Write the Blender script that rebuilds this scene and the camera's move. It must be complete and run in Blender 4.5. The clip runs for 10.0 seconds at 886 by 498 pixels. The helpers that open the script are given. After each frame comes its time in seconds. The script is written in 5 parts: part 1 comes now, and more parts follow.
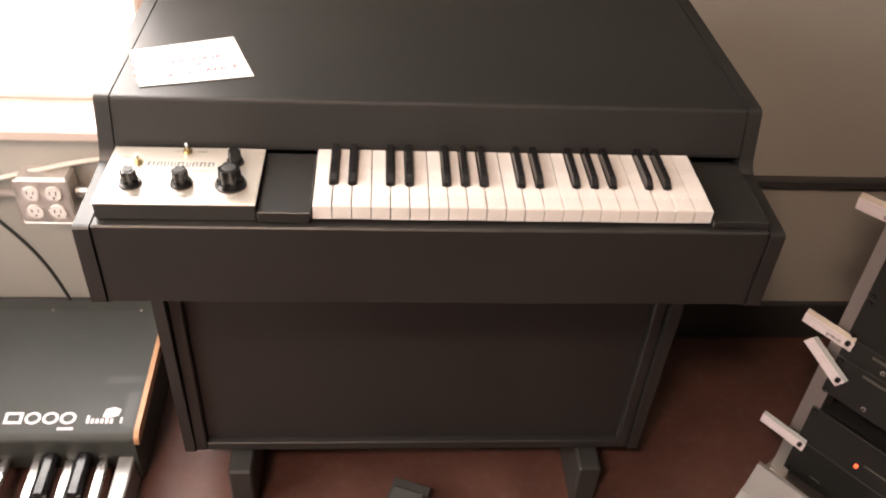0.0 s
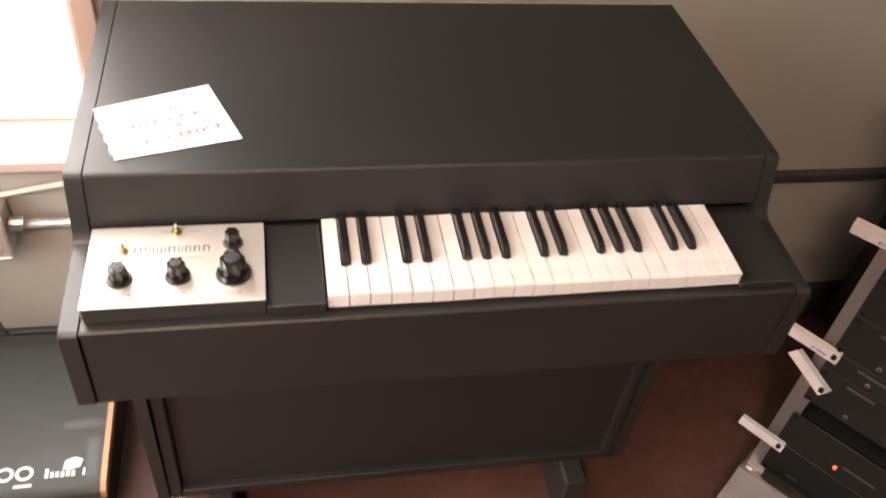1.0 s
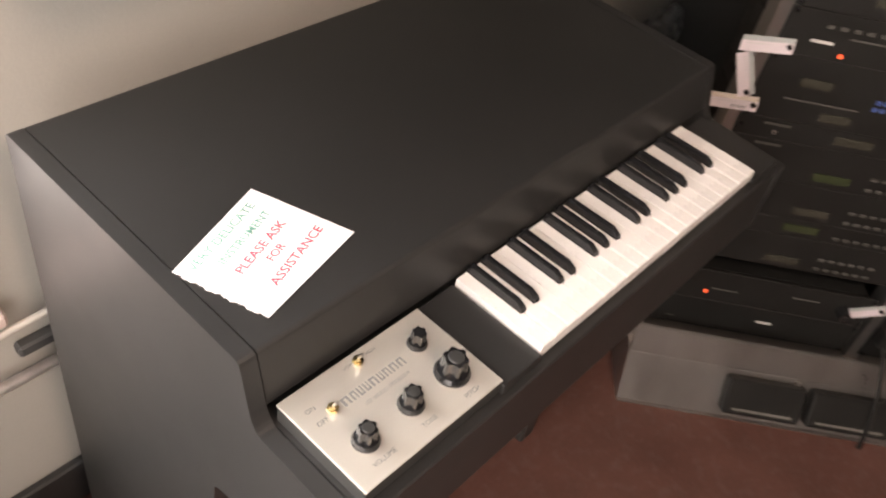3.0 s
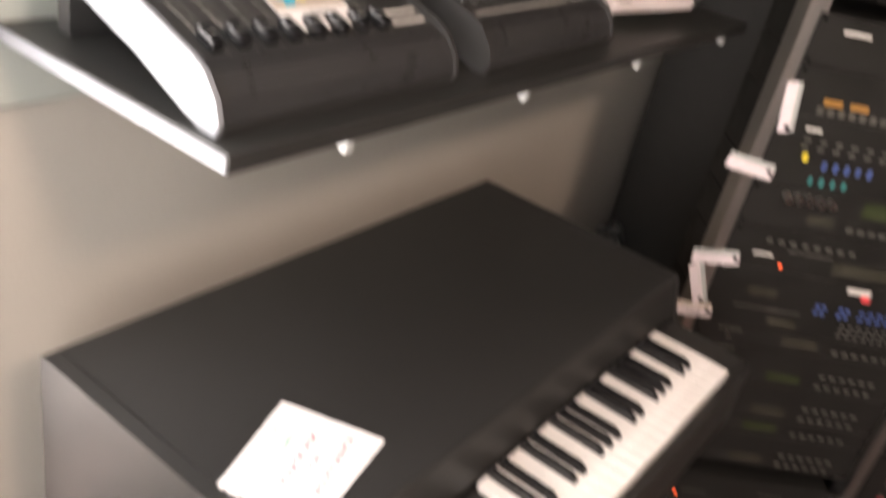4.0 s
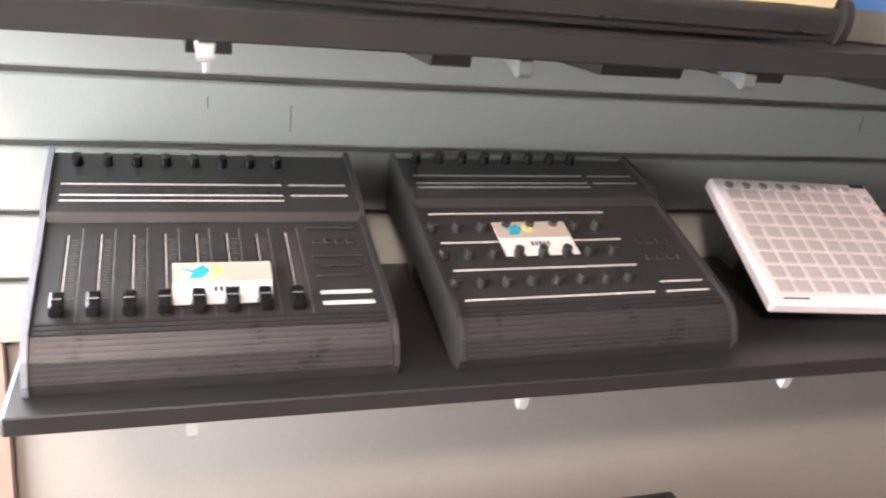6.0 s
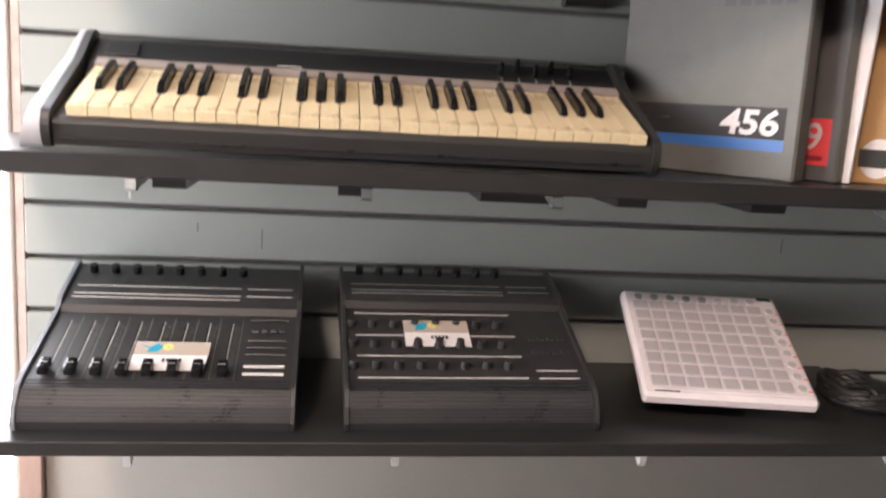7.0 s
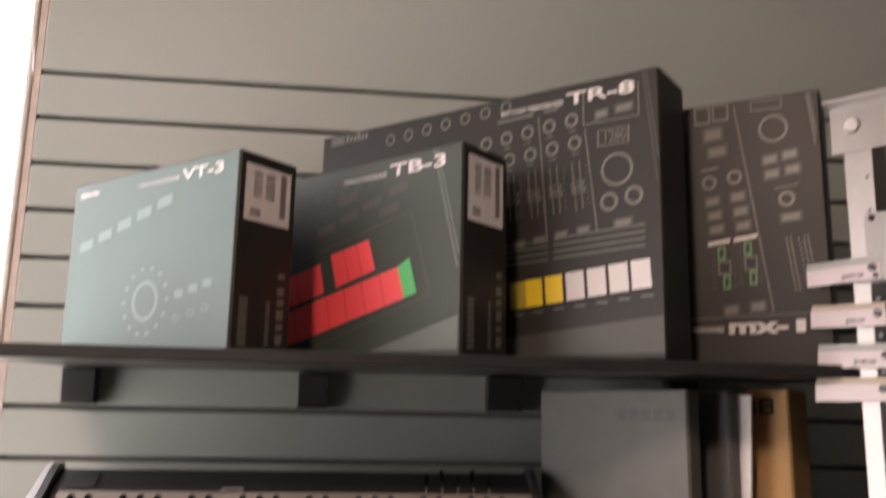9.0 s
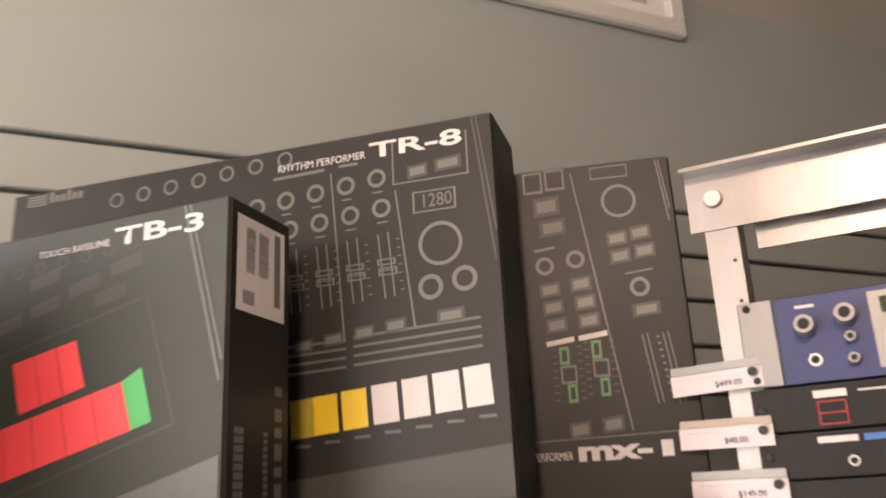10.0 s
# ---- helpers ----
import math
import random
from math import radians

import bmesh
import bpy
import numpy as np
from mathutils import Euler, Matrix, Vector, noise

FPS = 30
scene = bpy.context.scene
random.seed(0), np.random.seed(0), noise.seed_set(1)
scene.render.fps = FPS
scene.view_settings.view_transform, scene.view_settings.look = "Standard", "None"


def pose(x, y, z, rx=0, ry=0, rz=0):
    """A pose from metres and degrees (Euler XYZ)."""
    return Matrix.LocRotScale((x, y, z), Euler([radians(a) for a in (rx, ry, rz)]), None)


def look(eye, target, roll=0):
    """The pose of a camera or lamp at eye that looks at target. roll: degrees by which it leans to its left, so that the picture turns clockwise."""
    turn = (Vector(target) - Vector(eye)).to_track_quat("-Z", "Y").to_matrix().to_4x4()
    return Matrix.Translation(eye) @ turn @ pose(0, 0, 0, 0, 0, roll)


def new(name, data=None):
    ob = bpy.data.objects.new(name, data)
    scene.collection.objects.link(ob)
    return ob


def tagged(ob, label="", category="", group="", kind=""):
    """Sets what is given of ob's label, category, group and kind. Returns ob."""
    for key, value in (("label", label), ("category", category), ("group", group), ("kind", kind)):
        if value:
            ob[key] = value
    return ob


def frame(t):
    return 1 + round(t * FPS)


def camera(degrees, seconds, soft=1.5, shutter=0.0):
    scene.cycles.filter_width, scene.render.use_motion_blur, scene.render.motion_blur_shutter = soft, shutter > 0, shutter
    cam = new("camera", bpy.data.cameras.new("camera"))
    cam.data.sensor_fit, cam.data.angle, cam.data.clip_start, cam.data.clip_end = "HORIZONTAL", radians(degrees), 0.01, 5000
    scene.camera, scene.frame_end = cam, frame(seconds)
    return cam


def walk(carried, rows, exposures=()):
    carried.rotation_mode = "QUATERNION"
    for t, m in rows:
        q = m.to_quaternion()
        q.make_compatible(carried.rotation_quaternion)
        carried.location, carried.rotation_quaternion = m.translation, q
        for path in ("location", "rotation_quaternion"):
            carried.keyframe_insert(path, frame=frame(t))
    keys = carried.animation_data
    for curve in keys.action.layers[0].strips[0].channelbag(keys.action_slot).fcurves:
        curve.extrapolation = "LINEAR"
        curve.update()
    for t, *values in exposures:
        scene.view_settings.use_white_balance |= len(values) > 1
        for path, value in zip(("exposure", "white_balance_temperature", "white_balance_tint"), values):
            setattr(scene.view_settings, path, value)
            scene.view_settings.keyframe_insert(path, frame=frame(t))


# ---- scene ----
cam = camera(54.7, 10.0, soft=2.0, shutter=0.5)
PATH = [
    (0, (0.081, -0.831, 1.472), (0.229, 0.716, 0.213), 4.0),
    (0.5, (0.044, -0.791, 1.522), (0.251, 0.684, 0.187), 5.7),
    (1, (-0.049, -0.641, 1.549), (0.324, 0.765, 0.176), 7.7),
    (1.5, (-0.163, -0.506, 1.535), (0.378, 0.785, 0.107), 10.5),
    (2, (-0.259, -0.352, 1.528), (0.442, 0.809, 0.057), 11.9),
    (3.3, (-0.646, -0.203, 1.541), (0.669, 0.503, 0.21), 15.3),
    (3.5, (-0.676, -0.183, 1.54), (0.697, 0.474, 0.243), 17.5),
    (4, (-0.686, -0.181, 1.557), (0.809, 0.739, 0.598), 12.7),
    (4.5, (-0.595, -0.18, 1.601), (0.896, 0.971, 0.927), 10.0),
    (5, (-0.438, -0.248, 1.631), (0.858, 1.122, 0.964), 9.5),
    (5.2, (-0.386, -0.287, 1.643), (0.736, 1.215, 0.947), 7.7),
    (6.3, (-0.046, -0.459, 1.647), (0.478, 1.385, 1.077), 5.3),
    (6.5, (0.005, -0.526, 1.657), (0.477, 1.357, 1.175), 4.8),
    (7, (0.109, -0.69, 1.673), (0.384, 1.262, 1.337), 3.3),
    (7.5, (0.155, -0.788, 1.708), (0.356, 1.194, 1.528), 1.6),
    (8, (0.184, -0.828, 1.734), (0.333, 1.166, 1.709), 0.9),
    (8.2, (0.18, -0.836, 1.746), (0.354, 1.156, 1.804), 1.0),
    (8.5, (0.191, -0.84, 1.772), (0.4, 1.144, 1.92), 1.3),
    (8.6, (0.198, -0.842, 1.787), (0.402, 1.139, 1.964), 1.2),
    (9, (0.205, -0.844, 1.819), (0.433, 1.106, 2.202), 1.1),
    (9.5, (0.226, -0.741, 1.864), (0.696, 1.127, 2.4), -0.2),
    (9.8, (0.234, -0.612, 1.875), (0.915, 1.181, 2.443), -1.7),
    (10, (0.222, -0.511, 1.885), (1.026, 1.218, 2.488), -2.9),
]
EXPOSURES = [(0.0, 0.1, 7700, 15), (1.5, 0.08, 7700, 15), (2.0, -0.15, 7700, 15), (3.5, -0.2, 7400, 14), (4.5, 0.12, 7400, 15), (5.2, 1.1, 6700, 15), (6.5, 0.3, 6600, 13), (7.5, -0.12, 6800, 15), (8.5, -0.45, 7200, 18), (9.3, -1.05, 7200, 18), (10.0, -0.36, 7500, 17)]
walk(cam, [(t, look(eye, target, roll)) for t, eye, target, roll in PATH], EXPOSURES)

# ---- world, daylight and lamps ----
world = bpy.data.worlds.new("world")
scene.world = world
world.use_nodes = True
sky = world.node_tree.nodes.new("ShaderNodeTexSky")
sky.sky_type, sky.sun_disc = "NISHITA", False
sky.sun_elevation, sky.sun_rotation = radians(38), radians(-60)
world.node_tree.links.new(sky.outputs[0], world.node_tree.nodes["Background"].inputs[0])
world.node_tree.nodes["Background"].inputs[1].default_value = 0.12

WALL = 0.655           # room face of the back wall
WIN_X0, WIN_X1, WIN_Z0, WIN_Z1 = -1.12, -0.356, 0.575, 2.72
CEIL = 3.15
X_WEST = -1.28          # unseen west wall with the shop front, set near for quick light falloff


def area(name, m, sx, sy, power, color):
    lamp = bpy.data.lights.new(name, "AREA")
    lamp.shape, lamp.size, lamp.size_y, lamp.energy, lamp.color = "RECTANGLE", sx, sy, power, color
    ob = new(name, lamp)
    ob.matrix_world = m
    return ob


# sky light that comes in through the window
area("window_daylight", look(((WIN_X0 + WIN_X1) / 2, WALL + 0.10, 1.65), ((WIN_X0 + WIN_X1) / 2 + 0.55, -2, 1.0)), 0.75, 2.10, 42, (0.80, 0.89, 1.0))
# sky light through the shop front on the west side
area("shopfront_daylight", look((X_WEST + 0.03, -0.30, 1.5), (1.0, -0.10, 1.1)), 1.3, 1.9, 27, (0.90, 0.94, 1.0))
# shop ceiling lamps behind the visitor
area("ceiling_lamp_light", look((-0.70, -1.75, 2.96), (-0.1, 0.5, 1.3)), 0.42, 0.22, 52, (1.0, 0.79, 0.68))

# ---- materials ----


def mat(name, color, rough=0.5, metal=0.0, vary=0.12, scale=12.0, bump=0.0, bscale=300.0, spec=0.5, coat=0.0, stretch=None, rvary=0.12, dust=0.0):
    """A principled surface with broad tone changes, fine grain and fine relief."""
    m = bpy.data.materials.new(name)
    m.use_nodes = True
    nt = m.node_tree
    N, L = nt.nodes, nt.links
    p = N["Principled BSDF"]
    co = N.new("ShaderNodeTexCoord")
    src = co.outputs["Object"]
    if stretch:
        mp = N.new("ShaderNodeMapping")
        mp.inputs["Scale"].default_value = stretch
        L.new(src, mp.inputs[0])
        src = mp.outputs[0]
    n1, n2 = N.new("ShaderNodeTexNoise"), N.new("ShaderNodeTexNoise")
    n1.inputs["Scale"].default_value, n1.inputs["Detail"].default_value = scale, 5
    n2.inputs["Scale"].default_value, n2.inputs["Detail"].default_value = bscale, 3
    L.new(src, n1.inputs["Vector"]), L.new(src, n2.inputs["Vector"])
    mixf = N.new("ShaderNodeMath")
    mixf.operation = "MULTIPLY_ADD"
    mixf.inputs[1].default_value = 0.35
    L.new(n2.outputs["Fac"], mixf.inputs[0])
    L.new(n1.outputs["Fac"], mixf.inputs[2])
    ramp = N.new("ShaderNodeMapRange")
    ramp.inputs[1].default_value, ramp.inputs[2].default_value = 0.35, 1.0
    ramp.inputs[3].default_value, ramp.inputs[4].default_value = 1 - vary, 1 + vary
    L.new(mixf.outputs[0], ramp.inputs[0])
    mul = N.new("ShaderNodeMix")
    mul.data_type, mul.blend_type = "RGBA", "MULTIPLY"
    mul.inputs[0].default_value = 1
    mul.inputs[6].default_value = (*color, 1)
    L.new(ramp.outputs[0], mul.inputs[7])
    out = mul.outputs[2]
    if dust:
        nd = N.new("ShaderNodeTexNoise")
        nd.inputs["Scale"].default_value, nd.inputs["Detail"].default_value = 35, 8
        L.new(co.outputs["Object"], nd.inputs["Vector"])
        dr = N.new("ShaderNodeMapRange")
        dr.inputs[1].default_value, dr.inputs[2].default_value, dr.inputs[4].default_value = 0.5, 0.75, dust
        L.new(nd.outputs["Fac"], dr.inputs[0])
        dm = N.new("ShaderNodeMix")
        dm.data_type = "RGBA"
        L.new(dr.outputs[0], dm.inputs[0])
        L.new(out, dm.inputs[6])
        dm.inputs[7].default_value = (0.25, 0.23, 0.21, 1)
        out = dm.outputs[2]
    L.new(out, p.inputs["Base Color"])
    rr = N.new("ShaderNodeMapRange")
    rr.inputs[1].default_value, rr.inputs[2].default_value = 0.3, 0.9
    rr.inputs[3].default_value, rr.inputs[4].default_value = max(0.02, rough - rvary), min(1, rough + rvary)
    L.new(mixf.outputs[0], rr.inputs[0])
    L.new(rr.outputs[0], p.inputs["Roughness"])
    p.inputs["Metallic"].default_value = metal
    p.inputs["Specular IOR Level"].default_value = spec
    p.inputs["Coat Weight"].default_value = coat
    if bump:
        bp = N.new("ShaderNodeBump")
        bp.inputs["Strength"].default_value, bp.inputs["Distance"].default_value = bump, 0.002
        L.new(n2.outputs["Fac"], bp.inputs["Height"])
        L.new(bp.outputs[0], p.inputs["Normal"])
    return m


def glow(name, color, strength):
    m = bpy.data.materials.new(name)
    m.use_nodes = True
    p = m.node_tree.nodes["Principled BSDF"]
    p.inputs["Base Color"].default_value = (*color, 1)
    p.inputs["Emission Color"].default_value = (*color, 1)
    p.inputs["Emission Strength"].default_value = strength
    return m


M_WALL = mat("wall_paint_greygreen", (0.34, 0.368, 0.34), 0.55, vary=0.07, scale=3, bump=0.15, bscale=220)
M_LOW = mat("wall_paint_lower", (0.40, 0.38, 0.34), 0.6, vary=0.09, scale=3, bump=0.15, bscale=180)
# walls out of view: darkened colour keeps bounced light low
M_DARKWALL = mat("unseen_wall_dark", (0.15, 0.135, 0.12), 0.7, vary=0.08, scale=4, bump=0.2, bscale=150)
M_GROOVE = mat("slat_groove", (0.15, 0.15, 0.14), 0.7)
M_SLATEDGE = mat("raw_slat_edge", (0.50, 0.41, 0.36), 0.7, vary=0.25, scale=30)
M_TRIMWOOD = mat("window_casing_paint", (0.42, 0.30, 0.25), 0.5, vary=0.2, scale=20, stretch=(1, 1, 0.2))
# sill colour raised above the casing's to carry the daylight on it
M_SILL_LIT = mat("window_sill_lit", (0.62, 0.50, 0.45), 0.4, vary=0.15, scale=20, stretch=(0.2, 1, 1))
M_FLOOR = mat("worn_red_floor", (0.105, 0.046, 0.036), 0.45, vary=0.35, scale=7, bump=0.12, bscale=90, dust=0.12)
M_CEIL = mat("ceiling_paint", (0.6, 0.58, 0.55), 0.8)
M_BASE = mat("baseboard_dark", (0.03, 0.03, 0.03), 0.5)
M_RAILDARK = mat("dark_rail_paint", (0.05, 0.05, 0.05), 0.45)
M_SHELF = mat("black_laminate", (0.024, 0.024, 0.023), 0.34, vary=0.15, scale=25, bump=0.03, bscale=500, rvary=0.03)
M_BLACKCAB = mat("soft_black_paint", (0.020, 0.0195, 0.019), 0.42, vary=0.14, scale=9, bump=0.10, bscale=800, rvary=0.04, spec=0.6)
M_BLACKP = mat("black_plastic", (0.030, 0.030, 0.029), 0.42, vary=0.1, scale=30, bump=0.04, bscale=700, rvary=0.03)
M_BLACKG = mat("black_gloss_plastic", (0.012, 0.012, 0.013), 0.16, vary=0.2, scale=40)
M_WHITEKEY = mat("white_key", (0.80, 0.77, 0.74), 0.22, vary=0.05, scale=20, coat=0.2)
M_IVORY = mat("yellowed_key", (0.78, 0.66, 0.42), 0.28, vary=0.10, scale=18)
M_ALUPANEL = mat("brushed_aluminium_plate", (0.74, 0.70, 0.63), 0.36, metal=0.60, vary=0.05, scale=6, bump=0.05, bscale=600, stretch=(0.08, 1, 1), rvary=0.06)
M_ALU = mat("worn_aluminium", (0.37, 0.355, 0.34), 0.34, metal=0.9, vary=0.14, scale=14, bump=0.06, bscale=400, stretch=(1, 1, 0.12))
M_STEEL = mat("steel", (0.7, 0.68, 0.65), 0.25, metal=1.0)
M_BRASS = mat("brass", (0.50, 0.40, 0.22), 0.25, metal=1.0)
M_PAPER = mat("white_paper", (0.82, 0.80, 0.79), 0.8, vary=0.04, scale=60, bump=0.15, bscale=500)
M_TAG = mat("price_tag_paper", (0.68, 0.61, 0.63), 0.6, vary=0.05, scale=60)
M_INK = mat("black_ink", (0.03, 0.03, 0.03), 0.6)
M_INKGREY = mat("faded_grey_ink", (0.22, 0.22, 0.21), 0.6)
M_INKRED = mat("red_marker", (0.58, 0.07, 0.12), 0.6, vary=0.25, scale=200)
M_INKGREEN = mat("green_marker", (0.16, 0.38, 0.31), 0.6, vary=0.3, scale=200)
M_BOX = mat("printed_black_board", (0.0185, 0.0175, 0.015), 0.46, spec=0.4, vary=0.10, scale=10, bump=0.03, bscale=400, rvary=0.04)
M_BOXGREEN = mat("printed_dark_green_board", (0.034, 0.044, 0.036), 0.55, vary=0.25, scale=3.0, rvary=0.04)
M_BOXTEAL = mat("printed_pale_teal_board", (0.10, 0.155, 0.148), 0.55, vary=0.15, scale=8, rvary=0.04)
M_TEALPALE = mat("pale_teal_print", (0.18, 0.26, 0.245), 0.5, vary=0.1, rvary=0.04)
M_PRINTGREY = mat("grey_print", (0.15, 0.145, 0.13), 0.4)
M_PRINTDIM = mat("dim_grey_print", (0.055, 0.055, 0.048), 0.4)
M_PRINTSILVER = mat("silver_print", (0.11, 0.125, 0.115), 0.5)
M_SCALE = mat("worn_grey_scale_print", (0.24, 0.24, 0.23), 0.5)
M_PRINTWHITE = mat("white_print", (0.66, 0.62, 0.61), 0.4)
M_PRED = mat("red_print", (0.80, 0.075, 0.085), 0.4, vary=0.06)
M_PREDLINE = mat("dark_red_line", (0.42, 0.02, 0.025), 0.4)
M_PGREEN = mat("green_print", (0.06, 0.42, 0.13), 0.4)
M_PGREENDIM = mat("dim_green_print", (0.10, 0.26, 0.10), 0.4)
M_PYELLOW = mat("yellow_print", (0.85, 0.60, 0.03), 0.4)
M_PYELLOWD = mat("dull_yellow_print", (0.40, 0.31, 0.04), 0.4)
M_TAPEGREY = mat("grey_tape_box", (0.125, 0.127, 0.115), 0.5, vary=0.22, scale=14, bump=0.06, bscale=300)
M_TAPEDARK = mat("dark_grey_tape_box", (0.10, 0.10, 0.10), 0.5, vary=0.15)
M_BLUE = mat("blue_print", (0.04, 0.15, 0.42), 0.4)
M_CARD = mat("brown_cardboard", (0.50, 0.30, 0.13), 0.75, vary=0.15, scale=25, stretch=(1, 1, 0.3))
M_LPAD = mat("white_pad_body", (0.78, 0.72, 0.72), 0.35, vary=0.05)
M_PADBTN = mat("grey_silicone_pad", (0.46, 0.43, 0.43), 0.5, vary=0.06)
M_SILKGREY = mat("pale_grey_silkscreen", (0.55, 0.54, 0.51), 0.45)
M_RIDGE = mat("black_ridge_plastic", (0.028, 0.028, 0.030), 0.30, vary=0.15, scale=30)
M_WHITESIDE = mat("silver_side_plastic", (0.20, 0.21, 0.23), 0.35)
M_TAGTEAL = mat("tag_teal_print", (0.02, 0.38, 0.55), 0.5)
M_TAGYEL = mat("tag_yellow_print", (0.80, 0.68, 0.20), 0.5)
M_TAGTAN = mat("tag_tan_print", (0.50, 0.43, 0.36), 0.5)
M_UNITBLUE = mat("blue_panel_paint", (0.026, 0.040, 0.13), 0.4, vary=0.1)
M_STRIP = mat("pale_grey_strip", (0.34, 0.30, 0.27), 0.45, vary=0.1)
# pale colour carrying side light for the keyboard's left end
M_SIDELIT = mat("side_lit_plastic", (0.52, 0.53, 0.55), 0.35)
M_SILVERPAINT = mat("silver_panel_paint", (0.30, 0.29, 0.28), 0.35, metal=0.4)
M_LCD = mat("unlit_lcd_green", (0.034, 0.045, 0.022), 0.15)
M_LCDGREY = mat("unlit_lcd_grey", (0.040, 0.040, 0.032), 0.15)
M_REDLED = glow("red_led", (1.0, 0.13, 0.05), 1.6)
M_RACKPRINT = mat("faded_rack_print", (0.075, 0.073, 0.066), 0.45)
M_KNOBRED = mat("red_knob", (0.36, 0.03, 0.04), 0.4)
M_KNOBBLUE = mat("blue_button", (0.05, 0.085, 0.24), 0.4)
M_KNOBTEAL = mat("teal_button", (0.03, 0.20, 0.20), 0.4)
M_KNOBYEL = mat("yellow_button", (0.75, 0.6, 0.06), 0.4)
M_KNOBORANGE = mat("orange_button", (0.32, 0.16, 0.04), 0.4)
M_WOOD = mat("light_wood_cheek", (0.42, 0.21, 0.10), 0.4, vary=0.25, scale=25, stretch=(4, 1, 4))
M_SLATE = mat("slate_black_panel", (0.038, 0.042, 0.038), 0.5, spec=0.35, vary=0.2, scale=8)
M_GALV = mat("galvanised_box", (0.68, 0.63, 0.60), 0.38, metal=0.7, vary=0.25, scale=30)
M_OUTLET = mat("white_outlet_plastic", (0.75, 0.70, 0.67), 0.4)
M_CABLEW = mat("cream_cable", (0.62, 0.58, 0.52), 0.5)
M_CLIPWHITE = mat("clear_white_plastic", (0.38, 0.40, 0.39), 0.3)
# darker copy of the clear plastic, for caps that catch no window light
M_CLIPDIM = mat("clear_plastic_unlit", (0.10, 0.11, 0.11), 0.2)
M_CTRL = mat("controller_plastic", (0.032, 0.032, 0.032), 0.42, vary=0.1, scale=30, bump=0.03, bscale=700, rvary=0.02, spec=0.65)
M_RACKBLK = mat("rack_black_paint", (0.012, 0.0118, 0.011), 0.5, spec=0.3, vary=0.25, scale=20, bump=0.05, bscale=600)
M_BAG = mat("grey_plastic_film", (0.07, 0.075, 0.075), 0.25, vary=0.3, scale=30)
M_SKYOUT = glow("bright_sky_outside", (1.0, 0.95, 0.945), 5.0)
M_FRAMEWHITE = mat("white_picture_frame", (0.66, 0.64, 0.60), 0.45, vary=0.08)
M_PICT = mat("pale_picture_print", (0.42, 0.46, 0.33), 0.5, vary=0.3, scale=14)

# ---- mesh helpers ----


def link(name, bm, material, parent=None, label="", smooth=False):
    me = bpy.data.meshes.new(name)
    bmesh.ops.recalc_face_normals(bm, faces=bm.faces)
    bm.to_mesh(me)
    bm.free()
    me.materials.append(material)
    if smooth:
        for f in me.polygons:
            f.use_smooth = True
    ob = new(name, me)
    if parent is not None:
        ob.parent = parent
    if label:
        tagged(ob, label=label)
    return ob


def part(name, bm, material, parent, label="", smooth=False):
    return link(name, bm, material, parent, label, smooth)


def thing(name, m, label, category, group=""):
    ob = new(name)
    ob.empty_display_size = 0.05
    ob.matrix_world = m
    return tagged(ob, label=label, category=category, group=group)


def setting(name, bm, material, label=""):
    return tagged(link(name, bm, material), label=label, kind="structure")


def box(bm, x0, x1, y0, y1, z0, z1, bevel=0.0, seg=1, m=None):
    r = bmesh.ops.create_cube(bm, size=1.0)
    vs = r["verts"]
    for v in vs:
        v.co = Vector((x0 + (v.co.x + 0.5) * (x1 - x0), y0 + (v.co.y + 0.5) * (y1 - y0), z0 + (v.co.z + 0.5) * (z1 - z0)))
    if bevel:
        es = list({e for v in vs for e in v.link_edges})
        r = bmesh.ops.bevel(bm, geom=es, offset=bevel, segments=seg, affect="EDGES", profile=0.6)
        vs = list({v for f in r["faces"] for v in f.verts} | {v for v in vs if v.is_valid})
    if m is not None:
        bmesh.ops.transform(bm, matrix=m, verts=vs)
    return bm


def boxes(*args, bevel=0.0, m=None):
    bm = bmesh.new()
    for a in args:
        box(bm, *a, bevel=bevel, m=m)
    return bm


def cyl(bm, x, y, z0, z1, r0, r1=None, seg=20, m=None, bevel=0.0):
    r1 = r0 if r1 is None else r1
    g = bmesh.ops.create_cone(bm, cap_ends=True, segments=seg, radius1=r0, radius2=r1, depth=z1 - z0, matrix=Matrix.Translation((x, y, (z0 + z1) / 2)))
    vs = g["verts"]
    if bevel:
        top = [e for e in {e for v in vs for e in v.link_edges} if all(v.co.z > (z0 + z1) / 2 for v in e.verts)]
        r = bmesh.ops.bevel(bm, geom=top, offset=bevel, segments=2, affect="EDGES")
        vs = list({v for f in r["faces"] for v in f.verts} | {v for v in vs if v.is_valid})
    if m is not None:
        bmesh.ops.transform(bm, matrix=m, verts=vs)
    return bm


def prism(bm, prof, x0, x1, m=None):
    """A solid with the outline prof in (y, z), from x0 to x1."""
    a = [bm.verts.new((x0, y, z)) for y, z in prof]
    b = [bm.verts.new((x1, y, z)) for y, z in prof]
    bm.faces.new(a), bm.faces.new(b[::-1])
    for i in range(len(a)):
        j = (i + 1) % len(a)
        bm.faces.new((a[i], b[i], b[j], a[j]))
    if m is not None:
        bmesh.ops.transform(bm, matrix=m, verts=a + b)
    return bm


